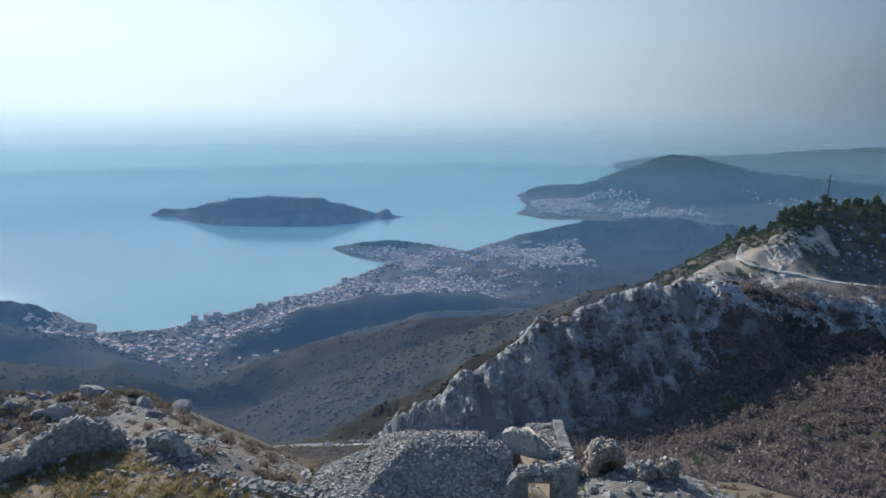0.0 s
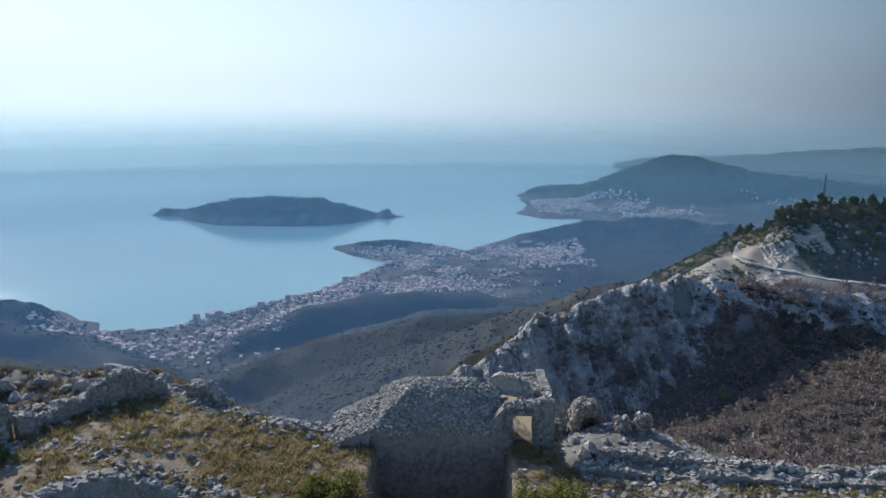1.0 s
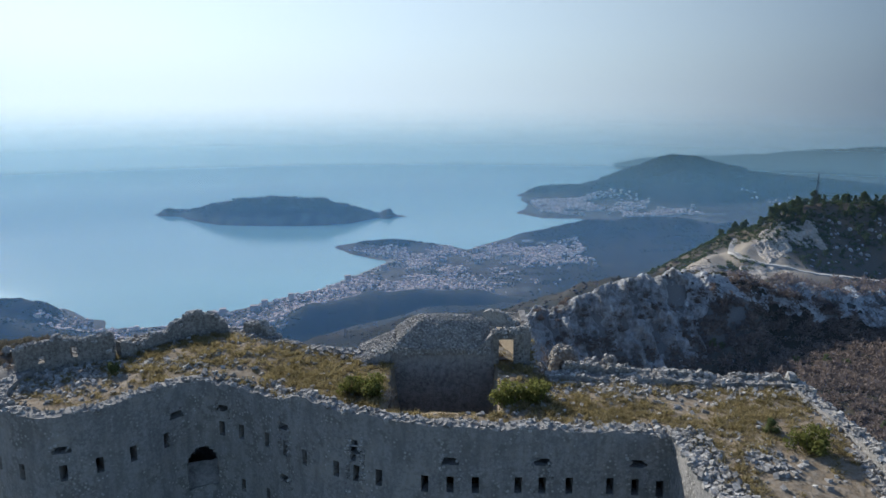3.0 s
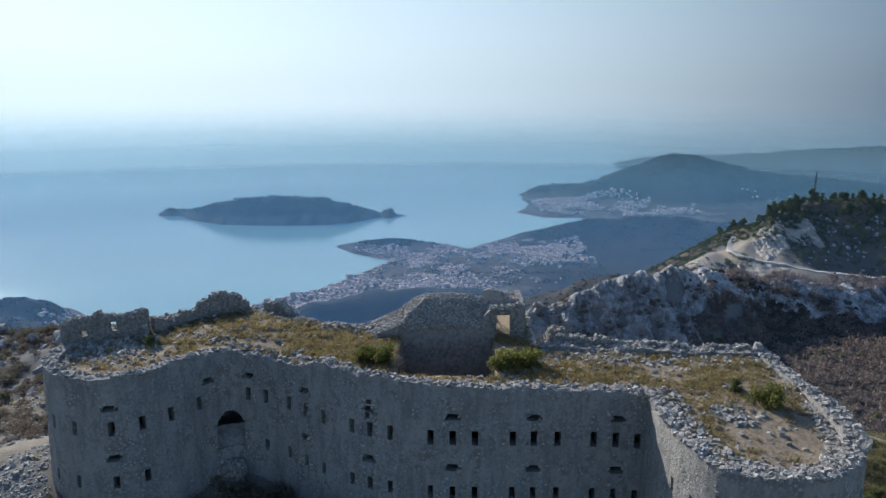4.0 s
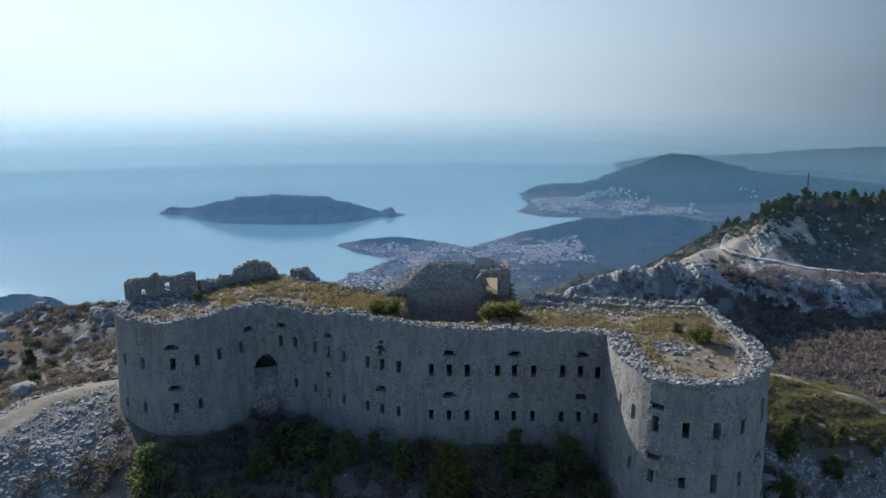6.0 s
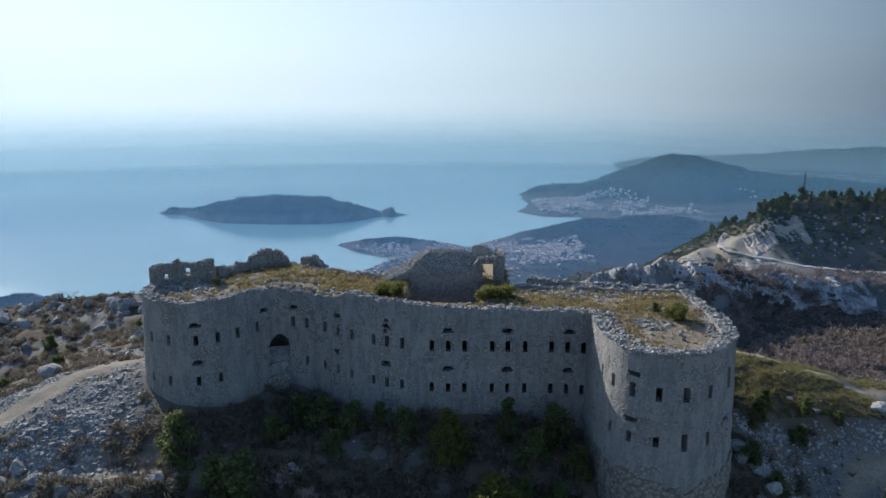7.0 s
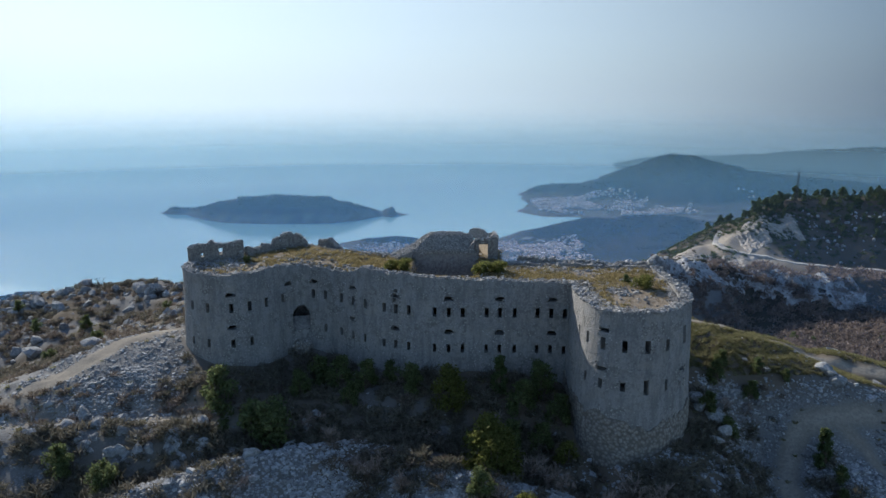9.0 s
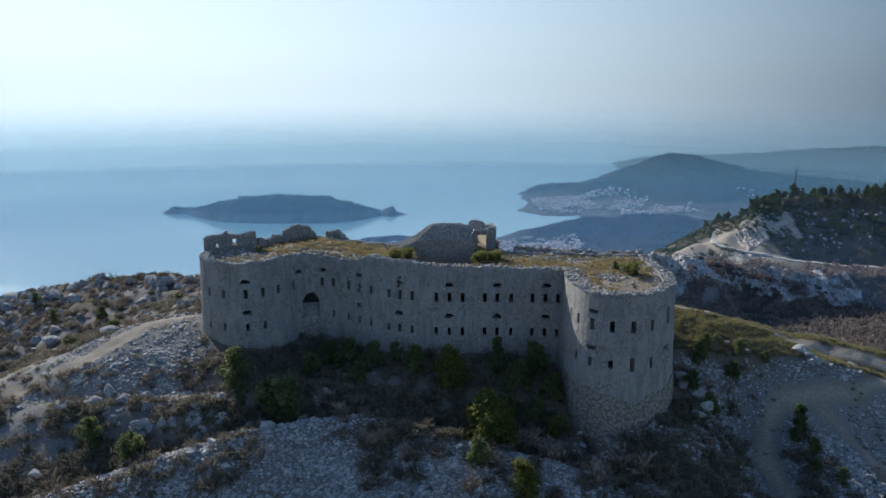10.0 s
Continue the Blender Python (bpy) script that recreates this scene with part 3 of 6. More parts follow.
def wall_mesh(name, line, top, base, thick, openings=(), batter=0.033, step=0.6, jag=0.25, seed=0, full=10.8):
    """A wall along a line. openings: (s, z, width, height), cut right through. top: function of s."""
    S = ticks(0, line.length, [v for o in openings for v in (o[0] - o[2] / 2, o[0] + o[2] / 2)], step)
    Z = ticks(base, full, [v for o in openings for v in (o[1] - o[3] / 2, o[1] + o[3] / 2)], 0.9)
    ups = (0.5, 1.0)
    rows = len(Z) + len(ups)
    verts, faces = [], []
    for side in (0, 1):
        for i, s in enumerate(S):
            p, n = line.at(s), line.out(s)
            rim = top(s) + jag * (0.7 * vnoise(s * 1.1, seed + 0.5, 71) + 0.6 * vnoise(s * 2.7, seed + 3.5, 72))
            for j in range(rows):
                z = Z[j] if j < len(Z) else full + (rim - full) * ups[j - len(Z)]
                if side == 0:
                    off = batter * max(12.5 - z, 0) + 0.05 * vnoise(s * 0.9 + seed, z * 0.9, 73)
                else:
                    off = -thick
                verts.append((*(p + n * off), z))
    cols = len(S)
    idx = lambda side, i, j: side * cols * rows + i * rows + j

    def hole(i, j):
        if j >= len(Z) - 1:
            return False
        sm, zm = (S[i] + S[i + 1]) / 2, (Z[j] + Z[j + 1]) / 2
        return any(abs(sm - o[0]) < o[2] / 2 and abs(zm - o[1]) < o[3] / 2 for o in openings)

    for i in range(cols - 1):
        for j in range(rows - 1):
            if hole(i, j):
                for di, dj, a, b in ((-1, 0, (i, j), (i, j + 1)), (1, 0, (i + 1, j + 1), (i + 1, j)), (0, -1, (i + 1, j), (i, j)), (0, 1, (i, j + 1), (i + 1, j + 1))):
                    if not (0 <= i + di < cols - 1) or not hole(i + di, j + dj):
                        faces.append((idx(0, *a), idx(0, *b), idx(1, *b), idx(1, *a)))
                continue
            faces.append((idx(0, i, j), idx(0, i + 1, j), idx(0, i + 1, j + 1), idx(0, i, j + 1)))
            faces.append((idx(1, i + 1, j), idx(1, i, j), idx(1, i, j + 1), idx(1, i + 1, j + 1)))
        faces.append((idx(0, i, rows - 1), idx(0, i + 1, rows - 1), idx(1, i + 1, rows - 1), idx(1, i, rows - 1)))
    for i in (0, cols - 1):
        for j in range(rows - 1):
            q = (idx(0, i, j), idx(0, i, j + 1), idx(1, i, j + 1), idx(1, i, j))
            faces.append(q if i else q[::-1])
    return mesh_of(name, verts, faces)


def inset_line(pts, d):
    """A line drawn in by d to its left."""
    res = []
    for k in range(len(pts)):
        a, c = pts[max(k - 1, 0)], pts[min(k + 1, len(pts) - 1)]
        t = (c - a) / np.hypot(*(c - a))
        res.append(pts[k] + np.array([-t[1], t[0]]) * d)
    return np.array(res)


def profile(*pairs):
    xs, ys = [p[0] for p in pairs], [p[1] for p in pairs]
    return lambda s: float(np.interp(s, xs, ys))


FRONT = Line(FORT_PLAN[:15])                    # west tower and curtain, one flowing wall
TOWER = Line(np.vstack([[(15.3, 0.9)], FORT_PLAN[15:23]]))
EAST = Line(np.vstack([FORT_PLAN[22:24]]), 0)
REAR = Line(np.vstack([FORT_PLAN[23:27]]), 0)
REAR_WEST = Line(np.vstack([FORT_PLAN[29:], FORT_PLAN[:1]]), 1)
front_top = profile((0, 12.5), (8, 12.6), (17, 12.5), (21, 12.7), (24, 12.1), (28, 11.8), (31, 11.9), (34, 13.0), (38, 12.8), (44, 12.6), (52, 12.4), (62, 12.1))
tower_top = profile((0, 12.1), (12, 12.1), (20, 12.3), (32, 12.7))

slits, vents = [], []
for x, y in ((-35.6, 4.9), (-33.6, 2.6), (-31.2, 1.4), (-28.1, 1.0), (-26.1, 2.4), (-24.4, 4.1), (-22.8, 6.3), (-18.9, 8.3), (-17.1, 7.8), (-14.6, 6.5), (-12.8, 5.1),
             (-11.0, 3.8), (-8.4, 2.1), (-6.8, 1.5), (-5.1, 1.0), (-1.8, 0.3), (0, 0.1), (1.8, 0.1), (4.8, 0.2), (6.5, 0.2), (8.4, 0.2), (11.3, 0.1), (13.0, 0.1), (14.7, -0.2)):
    s = FRONT.near(x, y)
    slits.append((s, 8.15, 0.52, 1.25))
    if x not in (-24.4, -22.8, -18.9):
        slits.append((s, 3.4, 0.46, 1.1))
for x in (11.3, 13.0):
    slits.append((FRONT.near(x, 0.1), -0.05, 0.46, 1.1))
for x, y in ((-28.1, 1), (-22.3, 7.2), (-18.7, 8.4), (-12.9, 5.2), (-6.9, 1.6), (0, 0.1), (6.5, 0.2), (13.1, 0.1)):
    vents.append((FRONT.near(x, y), 9.82, 1.3, 0.34))
    if x not in (-22.3, -18.7):
        vents.append((FRONT.near(x, y), 5.45, 1.2, 0.42))
s_gate = FRONT.near(-20.6, 8.4)
s_crack = FRONT.near(-6.9, 1.6)
breach = [(s_gate - 0.2, 4.25, 2.9, 2.5), (s_gate - 0.2, 5.7, 2.6, 0.4), (s_gate - 0.2, 6.05, 2.0, 0.3), (s_gate - 0.2, 6.35, 1.2, 0.3), (s_crack, 10.55, 0.5, 0.4), (s_crack - 0.15, 9.35, 0.45, 0.55), (s_crack + 0.1, 11.5, 0.3, 0.9)]
front_wall = part("wall", wall_mesh("wall", FRONT, front_top, -9, 1.2, slits + vents + [(s, z + 0.5 * h + 0.11, 0.72 * w, 0.22) for s, z, w, h in vents] + breach, seed=1), MASONRY, fort, "long curving front wall in grey lime render with two rows of loopholes")

tslits, tvents = [], []
for x, y, w, h in ((15.3, -6.9, 0.4, 1.1), (15.8, -9.5, 0.55, 1.35), (17.1, -11.6, 0.6, 1.4), (19.2, -12.6, 0.55, 1.35), (21.6, -12.7, 0.62, 1.45), (24.0, -12.0, 0.5, 1.3)):
    tslits.append((TOWER.near(x, y), 8.4, w, h))
for x, y, w, h in ((15.8, -9.6, 0.45, 1.1), (17.1, -11.6, 0.5, 1.1), (19.2, -12.6, 0.55, 1.0), (21.6, -12.7, 0.55, 1.7), (24.0, -12.0, 0.42, 1.3)):
    tslits.append((TOWER.near(x, y), 3.8, w, h))
for x, y, z in ((17.1, -11.6, 9.95), (17.1, -11.6, 5.5), (26.3, -10.3, 5.1)):
    tvents.append((TOWER.near(x, y), z, 1.3, 0.5))
tslits.append((TOWER.near(26.4, -10.1), 9.0, 0.75, 2.1))
tslits.append((TOWER.near(21.6, -12.7), 10.95, 0.3, 0.35))
tower_wall = part("tower", wall_mesh("tower", TOWER, tower_top, -11, 1.3, tslits + tvents, seed=2, batter=0.036), MASONRY, fort, "round corner tower in pale grey render with a rubble foot")


def rubble_wall_material():
    """Bare rubble masonry: rounded stones in dark joints."""
    m, nt, b = material("bare rubble masonry", 0.95)
    stones = noise_node(nt, 2.6, 3, 0.5, 0.22, 0.72, "voronoi")
    grain = noise_node(nt, 5.0, 6, 0.7, 0.38, 0.62)
    c = ramp_mix(nt, noise_node(nt, 0.5, 5, 0.7), (0.27, 0.235, 0.19), (0.38, 0.345, 0.30))
    c = ramp_mix(nt, grain, c, (0.25, 0.225, 0.19))
    c = ramp_mix(nt, stones, c, (0.15, 0.135, 0.115))
    nt.links.new(c, b.inputs["Base Color"])
    inv = nt.nodes.new("ShaderNodeMath")
    inv.operation, inv.inputs[0].default_value = "SUBTRACT", 1.0
    nt.links.new(stones, inv.inputs[1])
    bump(nt, b, inv.outputs[0], 0.9, 0.12)
    return m


BARE_RUBBLE = rubble_wall_material()
FOOT = Line(inset_line(TOWER.p, -0.14), 0)
part("tower_foot", wall_mesh("tower_foot", FOOT, profile((0, 0.2), (12, 0.0), (18, -0.6), (26, 0.6), (32, 1.0)), -11, 0.6, batter=0.036, seed=16, full=-1.4, jag=1.2, step=0.5), BARE_RUBBLE, fort, "unrendered rubble foot of the tower")
part("wall", wall_mesh("wall", EAST, profile((0, 12.4), (12, 12.2)), -6, 1.1, seed=3), MASONRY, fort)
part("wall", wall_mesh("wall", REAR, profile((0, 12.4), (21, 12.3)), -3, 1.1, seed=4), MASONRY, fort)
part("wall", wall_mesh("wall", REAR_WEST, profile((0, 12.4), (30, 12.4), (50, 12.4)), -3, 1.1, seed=5), MASONRY, fort)

# unseen inner walls added behind the front to block light, so the loopholes stay dark
INNER = inset_line(FORT_PLAN[:15], 5.0)
for pts in (INNER[:10], np.vstack([[(5.0, 5.2)], INNER[12:14], [(20.5, -6)], [(23.5, -9.5)], [(24.2, 3)]])):
    part("casemate_wall", wall_mesh("casemate_wall", Line(pts, 1), profile((0, 11.2), (90, 11.2)), -6, 0.6, batter=0.0, seed=6, jag=0.0, step=1.5), MASONRY, fort)

part("casemate_wall", wall_mesh("casemate_wall", Line([tuple(INNER[9]), (-4.0, 5.0), (5.0, 5.2)], 0), profile((0, 7.2), (30, 7.2)), -6, 0.6, batter=0.0, seed=7, jag=0.0, step=1.5, full=6.8), MASONRY, fort)

# the blocked archway in the angle: rubble slumped inside it and a pale heap below
bm = bmesh.new()
gp, gn = FRONT.at(s_gate), FRONT.out(s_gate)
gt = np.array([-gn[1], gn[0]])
rows_ = []
for u, z in ((0.05, 2.9), (-0.3, 3.6), (-0.7, 4.1), (-1.2, 4.6)):
    rows_.append([bm.verts.new((*(gp + gn * (u + 0.27 + 0.09 * vnoise(w * 2.3, z, 76)) + gt * w), z + 0.12 * float(vnoise(w * 1.9, z + 5, 75)))) for w in np.linspace(-1.75, 1.35, 12)])
for ra, rb in zip(rows_[:-1], rows_[1:]):
    for k in range(11):
        bm.faces.new((ra[k], ra[k + 1], rb[k + 1], rb[k]))
part("archway_fill", bm, HUT_STONE, front_wall, "rubble blocking the broken archway")

# facing stones laid bare in upright strips under the ventilation openings
def facing_stones(line, group_, owner, b_, seed):
    r = np.random.default_rng(seed)
    soup = Soup()
    for s0, z0, w, h in group_:
        for _ in range(26):
            s, z = s0 + r.choice((-1, 1)) * r.uniform(0.34, 0.8), z0 - r.uniform(-0.9, 2.3)
            if not 0.3 < s < line.length - 0.3:
                continue
            n = line.out(s)
            q, t = line.at(s) + n * (b_ * (12.5 - z)), np.array([-n[1], n[0]])
            a, c = r.uniform(0.06, 0.15), r.uniform(0.05, 0.10)
            ring = [(a, c), (0.2 * a, 1.2 * c), (-a, 0.8 * c), (-0.9 * a, -c), (0.7 * a, -0.9 * c)]
            v = [(*(q + t * (u * k) + n * d), z + e * k) for d, k in ((-0.08, 1.15), (0.09, 0.8)) for u, e in ring]
            soup.add(v, [(k, (k + 1) % 5, 5 + (k + 1) % 5, 5 + k) for k in range(5)] + [(5, 6, 7, 8, 9)])
    ob = part("bared_masonry", soup.mesh("bared_masonry"), RUBBLE, owner, "pale stones bared where the render has dropped")
    tagged(ob, kind="stuff")


facing_stones(FRONT, vents + [(s_crack, 10.4, 1, 1), (s_crack, 8.6, 1, 1)], front_wall, 0.033, 61)
facing_stones(TOWER, tvents + [(TOWER.near(21.6, -12.7), 9.9, 1, 1), (TOWER.near(19.2, -12.6), 6.0, 1, 1)], tower_wall, 0.036, 62)

# ---- roof: earth and rubble over the vaults, with a sunken yard before the guardhouse ----
RX, RY = np.meshgrid(np.arange(-37, 30, 0.45), np.arange(-16.5, 24, 0.45), indexing="ij")
centre = np.array([0.0, 6.0])


def inset(ring, d):
    """The ring drawn in by d, along its corners' normals."""
    res = []
    for a, b, c in zip(np.roll(ring, 1, axis=0), ring, np.roll(ring, -1, axis=0)):
        t1, t2 = (b - a) / np.hypot(*(b - a)), (c - b) / np.hypot(*(c - b))
        n = np.array([-(t1 + t2)[1], (t1 + t2)[0]])
        res.append(b + n / max(np.hypot(*n), 0.2) * d)
    return np.array(res)


RING_IN = inset(FORT_PLAN, 0.5)


def roof_height(x, y):
    z = 12.0 + 0.25 * fbm(x / 5, y / 5, 4, 91) + 0.10 * fbm(x / 1.2, y / 1.2, 3, 92)
    z = z + 0.7 * np.exp(-((x + 20) / 7) ** 2 - ((y - 15) / 5) ** 2) - 0.5 * smooth(18, 24, x) * smooth(-2, -8, y)
    yard = smooth(-4.9, -4.3, x) * smooth(3.8, 3.2, x) * smooth(3.6, 4.6, y + 0.12 * np.abs(x)) * smooth(14.5, 13.8, y)
    return z - 8.0 * yard


rz = roof_height(RX, RY)
keep = inside(RING_IN, RX, RY)
num = np.cumsum(keep.ravel()).reshape(keep.shape) - 1
rverts = np.stack([RX[keep], RY[keep], rz[keep]], -1)
rfaces = []
for i in range(RX.shape[0] - 1):
    for j in range(RX.shape[1] - 1):
        if keep[i, j] and keep[i + 1, j] and keep[i, j + 1] and keep[i + 1, j + 1]:
            rfaces.append((num[i, j], num[i + 1, j], num[i + 1, j + 1], num[i, j + 1]))
ROOF_EARTH = mottled("roof earth", (0.155, 0.118, 0.078), (0.225, 0.172, 0.112), (0.28, 0.235, 0.18), 0.35, 1.6, 0.08)
roof = part("roof", mesh_of("roof", rverts.tolist(), rfaces, flat=False), ROOF_EARTH, fort, "flat vaulted roof grown over with dry yellow grass and rubble")

# ---- guardhouse on the roof ----
def hut_height(x, y):
    """Rubble over the guardhouse: a flat-topped heap, fallen in behind its doorway, with a fan of stones to the west."""
    grade = lambda d, k: k * np.maximum(d, 0)
    rise = np.minimum(np.minimum(grade(y - 13.15, 0.9), grade(x + 5.2, 0.82)), grade(19.6 - y, 0.8))
    heap_ = 13.45 + 2.1 * (1 - np.exp(-(rise / 2.1) ** 1.5 * 1.85)) + 0.12 * np.cos((x + 0.6) / 2.6)
    fallen = smooth(1.9, 2.6, x) * smooth(15.9, 16.5, y)
    room = smooth(3.45, 3.7, x) * smooth(13.6, 13.8, y)
    east = 15.0 - 0.25 * smooth(14, 18, y)
    beside = smooth(0.45, 0.65, (x - 4.4) * 0.93 + (y - 18.6) * 0.365)
    z = heap_ + (12.5 - heap_) * np.maximum(fallen, room * (1 - beside))
    z = np.where(x > 3.7, np.where(y > 13.75, 12.1 + (east - 12.1) * beside, 14.9), z)
    fan = 13.55 - 0.46 * np.maximum(-5.2 - x, 0) - 0.25 * np.maximum(np.abs(y - 15.8) - 1.6, 0)
    return np.where(x < -5.2, fan, z) + 0.12 * fbm(x * 1.5, y * 1.5, 3, 95)


HUT_FRONT = Line([(-5.3, 13.2), (3.75, 13.2)], 0)
hut = part("guardhouse", wall_mesh("guardhouse", HUT_FRONT, profile((0, 13.5), (6, 13.35), (7.9, 13.7), (9.05, 14.9)), 2.5, 0.7, seed=8, batter=0.0, full=12.9, jag=0.16, step=0.4), HUT_STONE, fort, "low stone guardhouse with a flat rubble-covered vault")
for pts, sd_, low, high in (([(-5.3, 19.5), (-5.3, 13.2)], 10, 2.5, 13.4), ([(7.0, 13.15), (7.1, 19.4)], 11, 10.5, 15.1), ([(7.1, 19.4), (-5.3, 19.5)], 12, 10.5, 13.0)):
    part("wall", wall_mesh("wall", Line(pts, 0), profile((0, high), (14, high)), low, 0.6, seed=sd_, batter=0.0, full=high - 0.6, jag=0.2), HUT_STONE, hut)
DOORWALL = Line([(3.72, 13.22), (7.0, 13.15)], 0)
part("wall", wall_mesh("wall", DOORWALL, profile((0, 14.95), (1.2, 15.1), (2.4, 15.15), (2.9, 15.45), (3.28, 14.9)), 10.5, 0.7, [(1.18, 13.2, 1.3, 2.4)], seed=13, batter=0.0, full=14.7, jag=0.22, step=0.3), OLD_STONE, hut, "doorway wall of rough stone")
bm = bmesh.new()
box(bm, 4.1, 13.1, 14.3, 5.75, 13.85, 14.52)
part("lintel", bm, BARE_RUBBLE, hut, "rough stone slab over the doorway")
SKEW = Line([(4.4, 18.6), (6.2, 14.0)], 0)
part("inner_wall", wall_mesh("inner_wall", SKEW, profile((0, 14.9), (5, 15.0)), 10.8, 0.5, batter=0.0, seed=14, full=14.5, jag=0.05, step=6), PLASTER, hut, "tan plastered inner wall seen through the doorway")

# the heap of rubble over its vault
MX, MY = np.meshgrid(np.linspace(-8.8, 6.95, 90), np.linspace(13.0, 19.6, 45), indexing="ij")
mz = hut_height(MX, MY)
mz[:, 0] -= 0.5          # the rubble spills over the wall's head
mz[0, :] = 11.7
mz[MX < -5.3] = np.where(np.arange(45)[None, :] == 0, 11.7, mz)[MX < -5.3]
mverts = np.stack([MX, MY, mz], -1).reshape(-1, 3)
mfaces = [(i * 45 + j, (i + 1) * 45 + j, (i + 1) * 45 + j + 1, i * 45 + j + 1) for i in range(89) for j in range(44) if MX[i, j] < 3.7 or MY[i, j] > 13.75]
part("vault", mesh_of("vault", mverts.tolist(), mfaces), HUT_STONE, hut, "flat-topped vault of loose grey rubble")
part("parapet", wall_mesh("parapet", Line([(2.9, 15.75), (5.8, 14.6)], 0), profile((0, 15.9), (0.6, 16.25), (1.6, 15.9), (3.1, 15.35)), 14.75, 0.7, seed=15, batter=0, full=15.0, jag=0.3, step=0.25), RUBBLE, hut, "broken rubble lip of the fallen vault")

# ---- ruined parapets along the roof's rear edge ----
PARAPETS = (([(-36.2, 9.5), (-34.5, 11.6), (-29.8, 13.2)], profile((0, 14.2), (3, 14.4), (7.5, 14.55)), [(4.4, 13.3, 0.55, 0.95), (1.9, 13.0, 0.5, 0.6)], 21),
            ([(-29.4, 13.6), (-27.5, 16.5), (-25.5, 19.3), (-22.0, 20.3)], profile((0, 13.6), (2, 12.9), (3.5, 13.5), (5, 13.2), (7, 14.4), (9, 14.5), (11, 12.9)), [], 22),
            ([(-20.3, 19.8), (-16.6, 18.2)], profile((0, 13.3), (2, 13.7), (4, 12.5)), [], 23),
            ([(9.5, 10.9), (20, 9.9), (28.0, 9.2)], profile((0, 12.7), (8, 12.6), (13, 12.35), (19, 12.5)), [], 24))
for pts, prof, holes, sd_ in PARAPETS:
    part("parapet", wall_mesh("parapet", Line(pts, 1), prof, 11.0, 0.7, holes, batter=0, seed=sd_, full=12.2 if not holes else 13.95, jag=0.55, step=0.4), OLD_STONE, fort, "broken stretch of rubble parapet")


# ---- stones ----
rng = np.random.default_rng(7)


def stone_shape(seed, sub=1, squash=0.75, chips=7):
    """A broken block of limestone: a ball cut by random planes."""
    bm = bmesh.new()
    bmesh.ops.create_icosphere(bm, subdivisions=sub, radius=1.0)
    r = np.random.default_rng(seed)
    v = np.array([p.co[:] for p in bm.verts])
    for _ in range(chips):
        n = r.normal(size=3)
        n /= np.linalg.norm(n)
        lim = r.uniform(0.45, 0.8)
        over = np.maximum(v @ n - lim, 0)
        v -= np.outer(over, n)
    v *= (1, r.uniform(0.7, 1.0), squash)
    v += r.normal(size=v.shape) * 0.03
    f = [[q.index for q in p.verts] for p in bm.faces]
    bm.free()
    return v, f


def turns(n, tilt=0.35):
    """Random turns: any way round, leaning a little."""
    a, bx, by = rng.uniform(0, 2 * np.pi, n), rng.uniform(-tilt, tilt, n), rng.uniform(-tilt, tilt, n)
    ca, sa = np.cos(a), np.sin(a)
    m = np.zeros((n, 3, 3))
    m[:, 0, 0], m[:, 0, 1], m[:, 1, 0], m[:, 1, 1], m[:, 2, 2] = ca, -sa, sa, ca, 1
    t = np.zeros((n, 3, 3))
    t[:, 0, 0] = t[:, 1, 1] = t[:, 2, 2] = 1
    t[:, 0, 2], t[:, 2, 0], t[:, 1, 2], t[:, 2, 1] = bx, -bx, by, -by
    return t @ m


def many(name, shapes, where, sizes, tilt=0.35, flat=True, stretch=None):
    """One mesh of many small pieces: shapes are (verts, faces), where their places, sizes their scale."""
    n = len(where)
    rot = turns(n, tilt)
    pick = rng.integers(0, len(shapes), n)
    V, Fc, base = [], [], 0
    for k, (v, f) in enumerate(shapes):
        ids = np.nonzero(pick == k)[0]
        if not len(ids):
            continue
        s = sizes[ids][:, None, None] * (np.ones(3) if stretch is None else stretch[ids][:, None, :])
        pts = np.einsum("nij,vj->nvi", rot[ids], v) * s + where[ids][:, None, :]
        V.append(pts.reshape(-1, 3))
        m = len(v)
        off = base + m * np.arange(len(ids))
        for o in off.tolist():
            Fc.extend([tuple(i + o for i in q) for q in f])
        base += m * len(ids)
    return mesh_of(name, np.vstack(V).tolist(), Fc, flat)


def cubelet(seed):
    r = np.random.default_rng(seed)
    v = np.array([(x, y, z) for x in (-1, 1) for y in (-1, 1) for z in (-1, 1)], float) * (1, 0.8, 0.6) + r.normal(size=(8, 3)) * 0.18
    return v, [(0, 1, 3, 2), (4, 6, 7, 5), (0, 4, 5, 1), (2, 3, 7, 6), (0, 2, 6, 4), (1, 5, 7, 3)]


CHIPS = [cubelet(k) for k in range(8)]


def spread(n, x0, x1, y0, y1, accept):
    """n places in a stretch of the plan that the test accepts."""
    got = []
    while sum(map(len, got)) < n:
        x, y = rng.uniform(x0, x1, 4 * n), rng.uniform(y0, y1, 4 * n)
        ok = accept(x, y) > rng.uniform(0, 1, 4 * n)
        if not ok.any():
            break
        got.append(np.stack([x[ok], y[ok]], -1))
    return np.vstack(got)[:n]


OUT_RING = inset(FORT_PLAN, -0.8)
off_fort = lambda x, y: ~inside(OUT_RING, x, y)


def grounded(p, sink=0.0):
    return np.column_stack([p, height(p[:, 0], p[:, 1]) - sink])


clump = lambda x, y, sc=9: smooth(0.0, 0.45, fbm(x / sc, y / sc, 3, 65))


